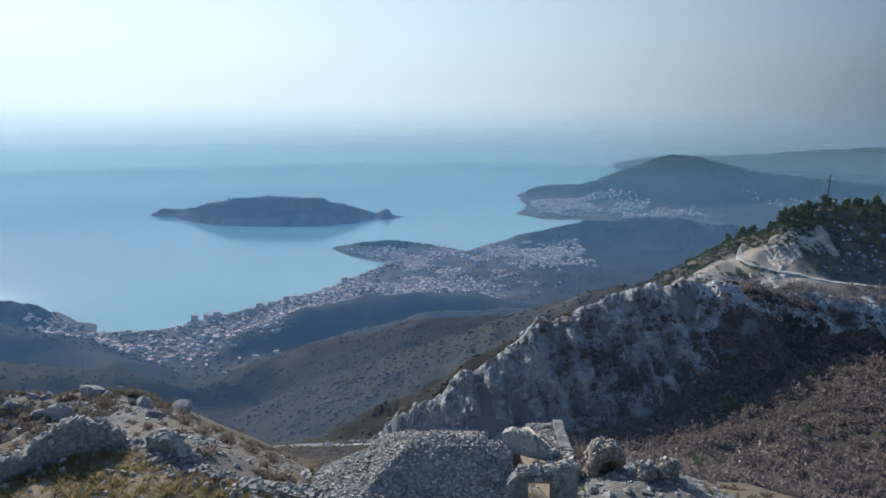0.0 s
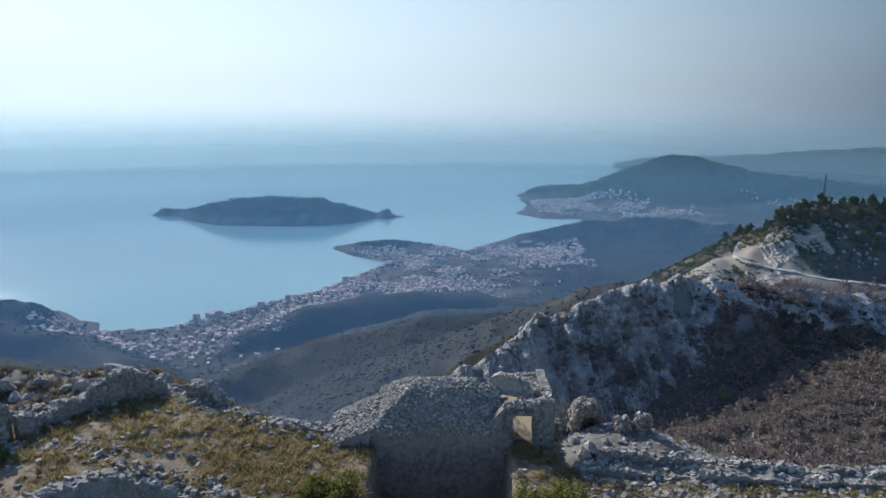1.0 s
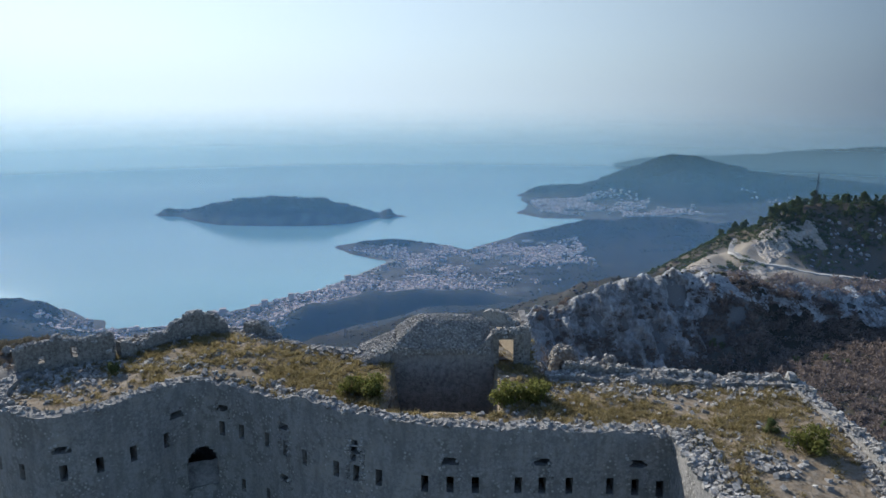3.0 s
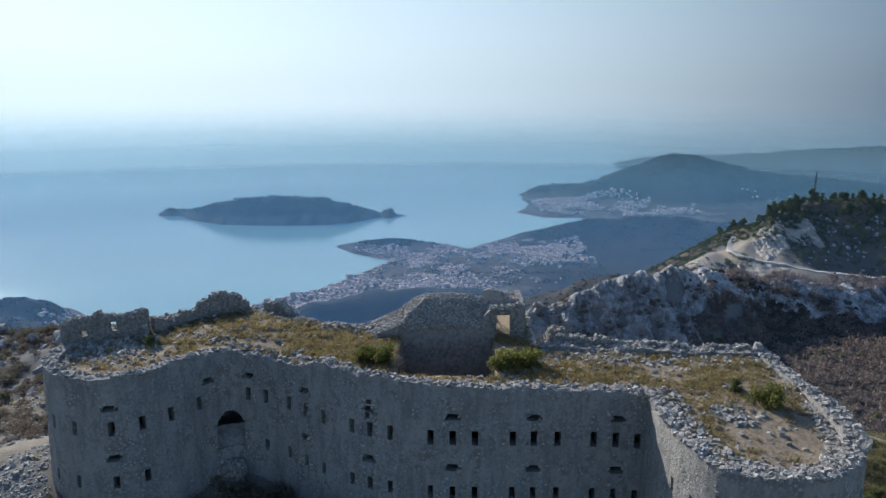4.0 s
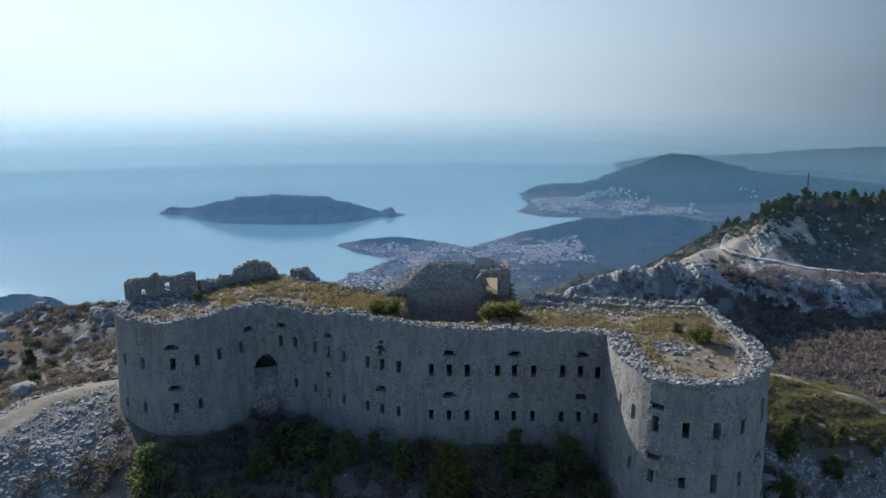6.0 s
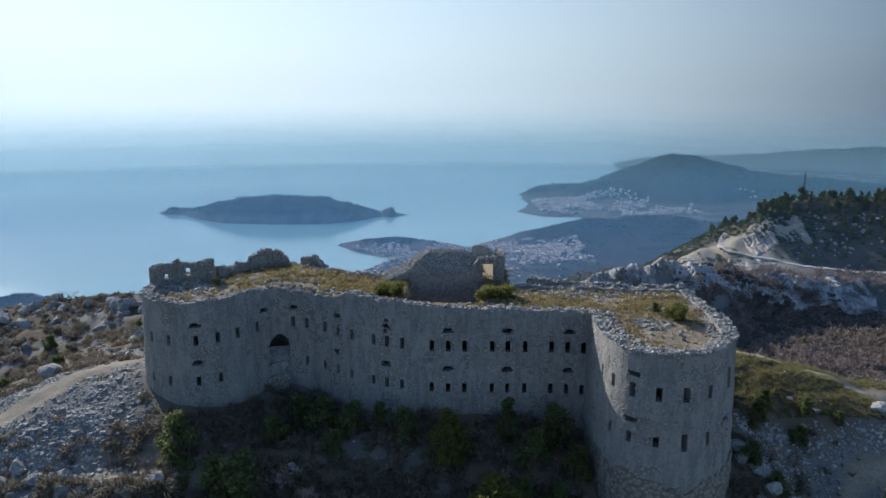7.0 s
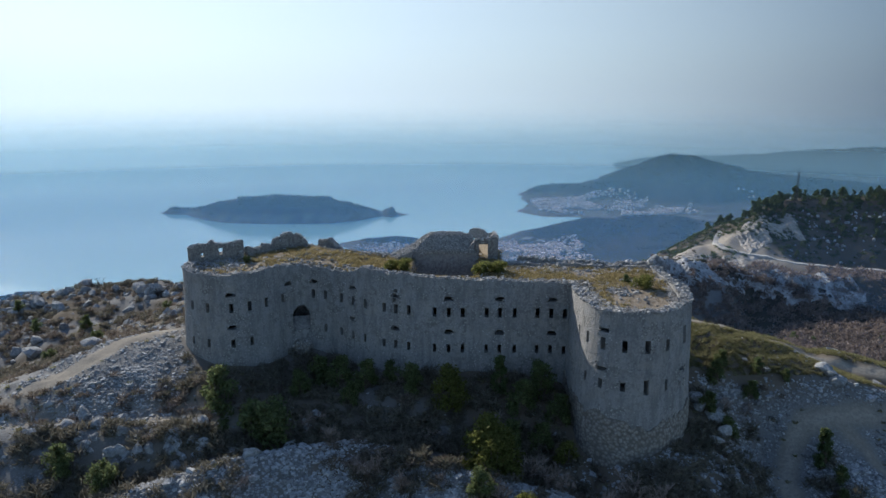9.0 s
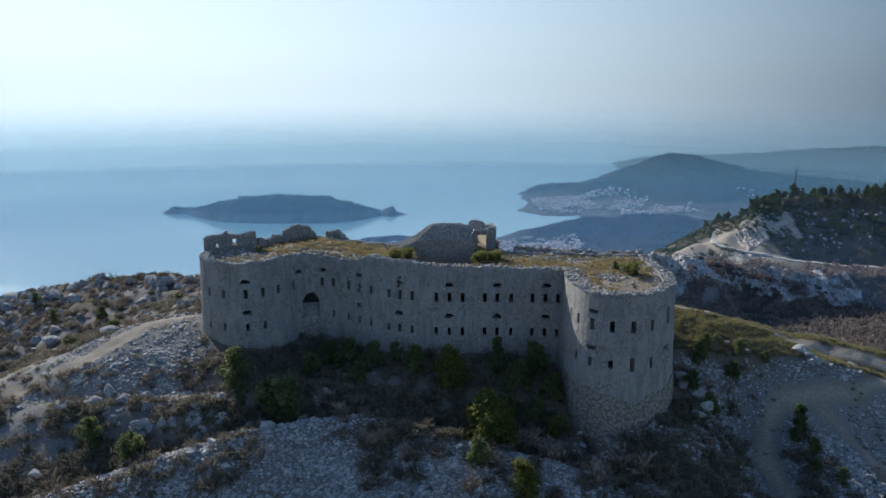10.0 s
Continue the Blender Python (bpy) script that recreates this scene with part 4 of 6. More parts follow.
# loose stones over the slopes round the fort
def scree(x, y):
    n = fbm(x / 7, y / 7, 4, 61)
    track = np.minimum(along(LEFT_TRACK, x, y)[0], lower_gap(x, y))
    return off_fort(x, y) * np.clip(0.05 + 0.95 * stony(x, y) + 0.2 * (n > 0.25), 0, 1) * smooth(1.2, 2.4, track) * smooth(1, 4, along(TERRACE_TRACK, x, y)[0])


p = np.vstack([spread(12000, -75, 70, -36, 48, scree), spread(2600, -60, 6, 20, 70, lambda x, y: off_fort(x, y) * (0.2 + clump(x, y + 11, 6))), spread(9000, -54, -33, -12, 14, lambda x, y: off_fort(x, y) * (0.3 + clump(x, y, 4)) * smooth(1.2, 2.6, along(LEFT_TRACK, x, y)[0]))])
size = 0.09 + 0.16 * rng.random(len(p)) ** 2.5 + 0.25 * (rng.random(len(p)) < 0.06)
size *= np.where((p[:, 0] < -32) & (p[:, 1] < 14), 0.62, 1.0)
foot_p = spread(5200, 12, 40, -40, -12, lambda x, y: off_fort(x, y) * (0.15 + clump(x, y + 3, 5)) * smooth(1.5, 3, lower_gap(x, y)))
gully_p = spread(7000, 28, 80, -38, 2, lambda x, y: off_fort(x, y) * stony(x, y) * (0.3 + clump(x, y, 6)) * smooth(0.7, 1.8, lower_gap(x, y)))
bank_p = spread(13000, -52, 20, -36, -11, lambda x, y: np.where(y < along(SPOIL_BANK[0], x, y)[1] + 1.2, smooth(14, 8, along(SPOIL_BANK[0], x, y)[0]), 0) * (0.3 + clump(x, y, 5)))
gully_p = np.vstack([gully_p, spread(5200, 32, 66, -26, 1, lambda x, y: off_fort(x, y) * (0.35 + clump(x, y, 4)) * smooth(0.9, 1.8, lower_gap(x, y))), spread(2500, -90, 80, -115, -38, lambda x, y: 0.1 + clump(x, y, 9))])
p, size = np.vstack([p, bank_p, gully_p, foot_p]), np.concatenate([size, 0.08 + 0.2 * rng.random(len(bank_p) + len(gully_p) + len(foot_p)) ** 2])
SLOPE_RUBBLE = mottled("weathered scree", (0.15, 0.147, 0.143), (0.26, 0.255, 0.247), (0.38, 0.373, 0.36), 0.3, 4.0, 0.03, 0.95, 0.4)
rubble = part("rubble", many("rubble", CHIPS, grounded(p, 0.02), 0.85 * size), SLOPE_RUBBLE)
tagged(rubble, "pale grey limestone rubble strewn over the slope", "rubble", kind="stuff")

# ruined outworks behind the fort, each a stump of rubble masonry
def stump(x, y, wide, deep, tall, seed, label, arch=False):
    bm = bmesh.new()
    bmesh.ops.create_icosphere(bm, subdivisions=4, radius=1.0)
    v = np.array([q.co[:] for q in bm.verts])
    f = [[q.index for q in p.verts] for p in bm.faces]
    bm.free()
    v = np.sign(v) * np.abs(v) ** 0.62
    v *= 1 + 0.13 * fbm(v[:, 0] * 2.2 + v[:, 2] * 1.7 + seed, v[:, 1] * 2.2 - v[:, 2] * 1.3, 4, seed)[:, None]
    if arch:
        # the mouth of a broken vault in its front
        mouth = smooth(0.62, 0.45, np.hypot(v[:, 0], np.maximum(v[:, 2] + 0.1, 0) * 0.9)) * (v[:, 1] < 0)
        v[:, 1] += 0.9 * mouth
    v *= (wide / 2, deep / 2, tall)
    ob = part("ruin", mesh_of("ruin", v.tolist(), f), BARE_RUBBLE)
    ob.matrix_world = pose(x, y, float(height(np.array([x]), np.array([y]))[0]), 0, 0, 8)
    m = np.array(ob.matrix_world)
    w = (v @ m[:3, :3].T + m[:3, 3])[v[:, 2] > 0.1]
    pick = w[rng.random(len(w)) < (0.30 if not arch else 0.22)]
    st = part("loose_rubble", many("loose_rubble", CHIPS, (pick - m[:3, 3]) @ m[:3, :3], 0.07 + 0.13 * rng.random(len(pick)) ** 2, 0.9), RUBBLE, ob)
    tagged(st, kind="stuff")
    return tagged(ob, label, "ruin", "ruined outworks")


stump(13.4, 33.0, 3.3, 2.4, 2.9, 41, "squat remnant of a rubble vault behind the fort", True)
stump(16.2, 30.2, 1.5, 1.3, 1.3, 42, "low stump of rubble wall behind the fort")
stump(18.1, 30.2, 1.5, 1.2, 1.7, 43, "low stump of rubble wall behind the fort")
stump(-20.5, 7.4, 2.4, 1.4, 1.5, 45, "pale heap of fallen masonry below the blocked archway")
stump(10.4, 33.0, 1.8, 1.4, 1.6, 44, "low stump of rubble wall behind the fort")
# boulders, each a thing
BOULDERS = [mesh_of("boulder", *stone_shape(100 + k, 2, 0.8, 16)) for k in range(6)]
for me in BOULDERS:
    me.materials.append(LIMESTONE)


def boulder_field(n, x0, x1, y0, y1, lo, hi, accept, label):
    p = spread(n, x0, x1, y0, y1, accept)
    for (x, y, z) in grounded(p):
        s = lo + (hi - lo) * rng.random() ** 2
        ob = new("boulder", BOULDERS[rng.integers(0, 6)])
        ob.matrix_world = Matrix.LocRotScale((x, y, z + 0.2 * s), Euler((rng.uniform(-0.3, 0.3), rng.uniform(-0.3, 0.3), rng.uniform(0, 6.28))), (s, s, s * rng.uniform(0.7, 1.1)))
        tagged(ob, label, "boulder", "boulders on the slope")


boulder_field(90, -118, -42, 14, 84, 0.6, 2.7, lambda x, y: off_fort(x, y) * (smooth(10, 0, np.abs(y - 68)) + 0.5 * clump(x, y)) * smooth(2.5, 4.5, along(LEFT_TRACK, x, y)[0]), "weathered grey limestone boulder on the scrubby hillside")
boulder_field(45, -58, -14, -32, -7, 0.4, 1.5, lambda x, y: off_fort(x, y) * (0.15 + clump(x, y, 6)) * smooth(1.5, 3, along(LEFT_TRACK, x, y)[0]), "pale limestone boulder half sunk in the slope")
boulder_field(40, 27, 66, -30, 6, 0.4, 1.5, lambda x, y: off_fort(x, y) * (0.1 + clump(x, y, 6)) * smooth(1.5, 3, lower_gap(x, y)), "grey limestone boulder in the shaded gully")
boulder_field(24, 6, 50, 24, 50, 0.5, 1.7, lambda x, y: 0.3 + clump(x, y, 6), "white limestone boulder among dry grass")
boulder_field(30, -60, 4, 24, 70, 0.4, 1.5, lambda x, y: off_fort(x, y) * (0.15 + clump(x, y, 5)), "lichen-grey limestone boulder behind the fort")
boulder_field(60, 320, 560, 492, 580, 1.2, 4.0, lambda x, y: (0.1 + clump(x, y, 18)) * smooth(8, 14, along(ROAD_SPUR[0], x, y)[0]), "grey limestone outcrop between the pines of the hill")
boulder_field(14, 40, 80, 16, 32, 0.3, 0.9, lambda x, y: 0.2 + clump(x, y, 5), "small limestone boulder beside the grassy track")

# crags of the cliff and of the road cutting
CRAGS = [stone_shape(200 + k, 2, 1.0, 12) for k in range(7)]


def crag(n, line, side, down, lo, hi, name, label, seed, mat_):
    """Rock heads along a crest and down its face."""
    r = np.random.default_rng(seed)
    pts = np.array(line, float)
    seg = r.integers(0, len(pts) - 1, n)
    u = r.random(n)[:, None]
    q = pts[seg] * (1 - u) + pts[seg + 1] * u
    loose = min(1.0, down / 6)
    x, y = q[:, 0] + loose * r.normal(0, 4, n), q[:, 1] - side * (r.random(n) ** 1.3) * down + loose * r.normal(0, 2, n)
    s = lo + (hi - lo) * r.random(n) ** 2
    z = height(x, y) - 0.35 * s
    me = many(name, CRAGS, np.column_stack([x, y, z]), s, 0.5, True, np.column_stack([np.ones(n), np.ones(n), r.uniform(0.8, 1.6, n)]))
    ob = part(name, me, mat_)
    tagged(ob, label, "rock face", kind="stuff")


CRAG = mottled("cliff limestone", (0.16, 0.16, 0.157), (0.36, 0.355, 0.345), (0.55, 0.54, 0.525), 0.08, 0.28, 1.2, 0.95, 0.25)
PALE = mottled("pale cut limestone", (0.24, 0.20, 0.155), (0.38, 0.325, 0.26), (0.47, 0.42, 0.355), 0.06, 0.5, 0.4, 0.95, 0.2)


def cliff_face(line, depth, name, label, mat_, cell=1.3, amp=3.2, seed=0, foot=0.0):
    """A cliff below a crest: buttresses, ledges and fissures cut into a steep sheet of rock."""
    ln = Line(np.array(line, float)[:, :2], 2)
    nu, nv = int(ln.length / cell), int(depth / cell * 1.6)
    U, W = np.meshgrid(np.linspace(0, ln.length, nu), np.linspace(-0.12, 1.0, nv), indexing="ij")
    bx, by = np.interp(U, ln.s, ln.p[:, 0]), np.interp(U, ln.s, ln.p[:, 1])
    wob = 5.0 * fbm(U / 26, W * 2.2, 3, seed + 1)
    x, y = bx + 0 * W, by - W * depth + wob * smooth(-0.1, 0.3, W)
    z = height(x, y)
    steep = U / 9.0 + 0.25 * z / 9.0
    d = amp * (fbm(steep, z / 17.0, 5, seed + 3, True) + 0.5 * fbm(U / 17, z / 6.0, 4, seed + 9)) * smooth(1.0, 0.8, W)
    ledge = 0.8 * np.floor(z / 5.0 + 1.5 * fbm(U / 20, z / 30, 3, seed + 5))
    y = y - d + 0.25 * (ledge % 2)
    z = z + 0.45 * d + 0.8 * fbm(U / 3, W * 20, 3, seed + 7) - foot * smooth(0.85, 1.0, W)
    x = x + 0.8 * fbm(U / 4, z / 4, 3, seed + 8)
    v = np.stack([x, y, z], -1).reshape(-1, 3)
    f = [(i * nv + j, i * nv + j + 1, (i + 1) * nv + j + 1, (i + 1) * nv + j) for i in range(nu - 1) for j in range(nv - 1)]
    ob = part(name, mesh_of(name, v.tolist(), f), mat_)
    tagged(ob, label, "cliff", kind="structure")


cliff_face(CLIFF[0], 52, "cliff", "craggy grey limestone cliff across the ravine", CRAG, 1.1, 6.5, 600, 3.0)
cliff_face([(150, 386), (185, 406), (220, 416), (254, 416), (300, 416)], 26, "cliff", "broken limestone ledges below the scrub", CRAG, 1.4, 2.2, 620, 2.0)
cliff_face([(262, 538), (275, 552), (290, 560), (305, 562), (325, 566)], 34, "cliff", "pale limestone face beside the mountain road", PALE, 1.0, 2.6, 640, 2.0)
cliff_face([(190, 503), (205, 508), (225, 512), (250, 508), (272, 498)], 30, "cliff", "buff limestone spoil slope below the road", PALE, 1.0, 1.4, 660, 2.0)
crag(260, CLIFF[0], 1, 50, 0.8, 3.8, "cliff_rocks", "broken grey limestone blocks over the cliff face", 4, CRAG)
crag(110, CLIFF[0], 1, 6, 1.0, 3.2, "cliff_rocks", "rock heads along the cliff crest", 3, CRAG)
crag(170, [(300, 560), (350, 575), (430, 575)], 1, 50, 0.7, 2.6, "cliff_rocks", "grey limestone outcrops among the pines", 8, CRAG)
crag(150, [(70, 300), (120, 290), (160, 275)], 1, 40, 0.6, 2.6, "cliff_rocks", "white boulder scree on the ravine floor", 9, PALE)
crag(70, [(-42, -12.0), (-36, -12.5), (-30, -13.6), (-24.5, -13.0)], 1, 3, 0.4, 1.35, "bench_rocks", "pale limestone ledge below the old bench track", 14, LIMESTONE)
crag(420, [(-128, 58), (-100, 68), (-86, 72), (-60, 71), (-42, 58)], 1, 26, 0.4, 2.3, "crest_rocks", "weathered limestone outcrop along the scrubby crest", 12, LIMESTONE)


# ---- plants ----
def leaf_quads(centres, size, r, lean=1.0):
    """A small folded leaf at each place."""
    n = len(centres)
    a = r.normal(size=(n, 3))
    a /= np.linalg.norm(a, axis=1)[:, None]
    b = np.cross(a, r.normal(size=(n, 3)))
    b /= np.linalg.norm(b, axis=1)[:, None]
    s = (size * r.uniform(0.6, 1.3, n))[:, None]
    v = np.stack([centres - a * s, centres + b * s * 0.5, centres + a * s, centres - b * s * 0.5], 1).reshape(-1, 3)
    return v, [(4 * k, 4 * k + 1, 4 * k + 2, 4 * k + 3) for k in range(n)]


def crown_points(lobes, per, r):
    out = []
    for cx, cy, cz, rad in lobes:
        d = r.normal(size=(per, 3))
        d /= np.linalg.norm(d, axis=1)[:, None]
        out.append(np.array([cx, cy, cz]) + d * rad * r.uniform(0.55, 1.05, (per, 1)) * (1, 1, 0.85))
    return np.vstack(out)


def limb(soup, a, b, ra, rb, sides=5):
    a, b = np.array(a, float), np.array(b, float)
    t = (b - a) / np.linalg.norm(b - a)
    u = np.cross(t, (0.3, 0.9, 0.2))
    u /= np.linalg.norm(u)
    w = np.cross(t, u)
    ang = 2 * np.pi * np.arange(sides) / sides
    ring = np.outer(np.cos(ang), u) + np.outer(np.sin(ang), w)
    soup.add(np.vstack([a + ra * ring, b + rb * ring]), [(k, (k + 1) % sides, sides + (k + 1) % sides, sides + k) for k in range(sides)])


def bush_kind(seed, lobes_n, wide, tall, leaf, per, leaf_mat, taper=0.35):
    """A leafy shrub: stems that fork to many loose tufts of leaves. taper: how much it narrows upward."""
    r = np.random.default_rng(seed)
    root = new("bush")
    lobes = []
    for k in range(lobes_n):
        z = tall * (0.12 + 0.8 * (k + r.random()) / lobes_n)
        reach = wide * (1 - taper * z / tall) * (0.75 if z > 0.25 * tall else 0.6)
        a, d = r.uniform(0, 6.28), reach * math.sqrt(r.random())
        lobes.append((d * math.cos(a), d * math.sin(a), z * (1 - 0.3 * d / wide), wide * r.uniform(0.16, 0.34) * (1 - 0.45 * taper * z / tall)))
    stems = Soup()
    for x, y, z, rad in lobes:
        limb(stems, (x * 0.15, y * 0.15, -0.3), (x, y, z), 0.045, 0.015)
    part("woody_base", stems.mesh("woody_base"), BARK, root)
    pts = crown_points(lobes, per, r)
    pts = pts + r.normal(0, 0.07 * wide, pts.shape)
    part("foliage", mesh_of("foliage", *leaf_quads(pts[pts[:, 2] > -0.1], leaf, r)), leaf_mat, root)
    return root


def bare_kind(seed, tall, stems_n, name="bare_shrub"):
    r = np.random.default_rng(seed)
    root = new(name)
    wood, fine = Soup(), Soup()

    def grow(p, d, length, rad, level, soup):
        q = p + d * length
        limb(soup, p, q, max(rad, 0.017), max(rad * 0.7, 0.011), 3)
        if level == 0:
            return
        for _ in range(3 if level > 1 else 4):
            e = d + r.normal(0, 0.45, 3) + (0, 0, 0.12)
            e /= np.linalg.norm(e)
            grow(p + (q - p) * r.uniform(0.5, 1.0), e, length * r.uniform(0.55, 0.8), rad * 0.55, level - 1, fine if level < 3 else wood)

    for _ in range(stems_n):
        d = np.array([r.normal(0, 0.45), r.normal(0, 0.45), 1.0])
        grow(np.array([r.normal(0, 0.12), r.normal(0, 0.12), -0.1]), d / np.linalg.norm(d), tall * r.uniform(0.32, 0.45), 0.045 * tall / 3, 3, wood)
    part("branchwork", wood.mesh("branchwork"), BARK, root)
    part("brushwood", fine.mesh("brushwood"), TWIGS, root)
    return root


def pine_kind(seed, tall, leaf_mat):
    r = np.random.default_rng(seed)
    root = new("pine_tree")
    trunk = Soup()
    limb(trunk, (0, 0, -0.5), (0.1, 0, tall * 0.55), 0.2, 0.13, 7)
    limb(trunk, (0.1, 0, tall * 0.55), (0, 0.1, tall * 0.95), 0.13, 0.04, 6)
    lobes = []
    for k in range(13):
        z = tall * (0.28 + 0.7 * k / 13)
        reach = tall * 0.34 * (1 - 0.75 * (k / 13) ** 1.6) * r.uniform(0.6, 1.1)
        a = r.uniform(0, 6.28)
        tip = (reach * math.cos(a), reach * math.sin(a), z + 0.08 * tall)
        limb(trunk, (0, 0, z), tip, 0.06, 0.02, 4)
        lobes.append((*tip, tall * r.uniform(0.10, 0.16)))
        lobes.append((tip[0] * 0.5, tip[1] * 0.5, z + 0.03 * tall, tall * r.uniform(0.09, 0.13)))
    part("trunk", trunk.mesh("trunk"), BARK, root)
    part("crown", mesh_of("crown", *leaf_quads(crown_points(lobes, 26, r), 0.055 * tall, r)), leaf_mat, root)
    return root


BRIGHT = mottled("sunlit bush leaves", (0.07, 0.08, 0.02), (0.12, 0.13, 0.035), (0.18, 0.18, 0.055), 0.6, 4.0, 0.0, 0.6, 0.35, 0.5)


def plant(kind, x, y, s, label, category, group="", z=None, sink=0.05):
    z = float(height(np.array([x]), np.array([y]))[0]) if z is None else z
    ob = copy_thing(kind, Matrix.Translation((x, y, z - sink)) @ pose(0, 0, 0, 0, 0, rng.uniform(0, 360)) @ Matrix.Scale(s, 4))
    ob.scale = (s, s, s)
    return tagged(ob, label, category, group)


kinds = {"green": [bush_kind(301, 20, 1.2, 1.7, 0.08, 130, LEAF), bush_kind(302, 20, 1.1, 2.1, 0.08, 130, LEAF, 0.6)],
         "round": [bush_kind(304, 22, 1.3, 1.55, 0.075, 130, BRIGHT, 0.3)],
         "bright": [bush_kind(303, 24, 1.2, 2.1, 0.075, 130, BRIGHT, 0.65)],
         "bare": [bare_kind(311, 2.6, 5), bare_kind(312, 2.4, 6)],
         "tree": [bare_kind(313, 4.5, 2, "bare_tree")],
         "pine": [pine_kind(321, 6.5, PINE), pine_kind(322, 5.5, PINE), pine_kind(323, 7.5, PINE)],
         "juniper": [bush_kind(331, 26, 0.85, 3.0, 0.08, 120, PINE, 0.8)]}
GREEN = "dense dark green evergreen bush on the rocky slope"
for x, y, s in ((-27.1, -7.9, 2.9), (-20.7, -11.0, 3.4), (-26.0, -10.5, 0.9), (-4.5, -4.4, 2.0), (-41.4, -17.5, 2.0), (-35.8, -19.0, 2.1), (3.6, -20.6, 1.8),
                (-84.2, 48.3, 1.5), (-73.9, 47.9, 1.5), (-68.4, 26.3, 1.3), (-64, 34, 1.2), (-95, 60, 1.4), (-60, 55, 1.2), (-78, 30, 1.0)):
    plant(kinds["green"][int(x * 7) % 2], x, y, s, GREEN, "bush", "bushes round the fort")
for x, y, s in ((4.0, -15.0, 3.2), (5.7, -15.4, 2.9), (4.9, -16.4, 2.4), (0.0, -6.8, 2.6), (7.9, -23.8, 2.1), (13.5, -12.8, 1.6)):
    plant(kinds["bright"][0], x, y, s, "leafy bush of fresh yellow-green below the fort wall", "bush", "bushes round the fort")
for x, y, s in ((6.3, -4.4, 1.9), (45.0, -7.9, 2.0), (48.7, -20.2, 1.0)):
    plant(kinds["juniper"][0], x, y, s, "dark columnar juniper standing in the shade", "juniper")
for x, y, s in ((-10.5, -2.5, 2.0), (-14, -1.0, 2.3), (-17, 1.5, 2.2), (-12.0, -6.0, 1.6), (-18.5, -3.0, 1.8), (11.5, -4.0, 2.4), (8.6, -7.0, 2.2), (13.0, -7.5, 2.0), (10.6, -11.0, 1.8), (7.0, -11.0, 1.9), (-7.2, -1.8, 1.5), (31.5, -5.4, 1.5), (34.5, 0.3, 1.6), (38.9, -0.3, 1.3), (35.9, 2.7, 1.2), (40.5, 1.7, 1.1), (33.5, -7.8, 1.4), (43.9, 1.0, 0.9), (45.9, -10.2, 1.2), (44.9, -12.8, 1.0), (47.1, -14.8, 1.1)):
    plant(kinds["green"][1], x, y, s, "dark evergreen bush in the shade of the fort wall", "bush", "bushes round the fort")
for x, y, s in ((-16.0, -9.3, 1.3), (-13.1, -13.4, 1.1), (-7.3, -18.3, 1.7), (-9.9, -17.8, 1.4), (2.3, -23.7, 1.6), (9.1, -15.6, 1.8), (18.9, -19.2, 1.9), (15.7, -22.2, 1.7), (-48.3, -11.0, 1.2), (11.5, -17.5, 1.5), (-4.5, -19.5, 1.3), (-20.5, -20, 1.0), (21.5, -21, 1.6), (5.6, -21.5, 1.3),
                (-88, 39, 1.7), (-92, 33, 1.6), (-83, 28, 1.5), (34.5, -3.0, 1.1), (38.1, -2.0, 1.0), (-30, -9, 0.9), (-33, -8, 0.8), (12, -19.5, 1.2), (-56, 20, 0.9), (-62, 16, 1.0), (63.4, -4.7, 1.2), (65.9, -2.9, 1.2), (60.6, -7.0, 1.1), (5.5, -9, 1.0), (-2, -11, 0.9), (12.2, 37.0, 1.5), (14.2, 38.0, 1.3), (54.1, -19.0, 1.3), (59.0, -10.6, 1.0)):
    plant(kinds["bare"][int(abs(x) * 3) % 2], x, y, s, "leafless grey-brown shrub with fine twigs", "shrub", "bare shrubs round the fort")
for x, y, s in ((-83, 70, 1.0), (-45, 60, 1.0), (-112, 66, 0.9)):
    plant(kinds["tree"][0], x, y, s, "small leafless tree among the boulders", "tree")
# on the roof
plant(kinds["round"][0], 6.5, 5.9, 1.45, "bright green bush growing on the fort roof", "bush", z=12.0, sink=0.5)
plant(kinds["round"][0], 4.4, 5.6, 1.5, "bright green bush growing on the fort roof", "bush", z=11.9, sink=0.5)
plant(kinds["round"][0], -6.3, 6.4, 1.3, "olive green bush beside the sunken yard", "bush", z=11.9)
plant(kinds["round"][0], -7.9, 6.6, 1.0, "olive green bush beside the sunken yard", "bush", z=12.0)
plant(kinds["bare"][0], -4.6, 4.9, 0.7, "grey leafless shrub at the yard's edge", "shrub", z=11.8)
plant(kinds["green"][1], 22.4, 0.4, 0.7, "low olive bush on the tower roof", "bush", z=11.9)
plant(kinds["round"][0], 23.8, -2.0, 1.35, "low olive bush on the tower roof", "bush", z=11.8)
plant(kinds["green"][0], -28.6, 10.5, 0.7, "dark bush at the foot of the parapet", "bush", z=12.0)
# pines on the hill with the mast
def pines(x, y):
    d, yc, zc = along(PINE_HILL[0], x, y)
    return smooth(34, 10, d) * (y > yc - 30) * (0.25 + clump(x, y, 25)) + 0.5 * smooth(60, 20, d) * (y > yc)


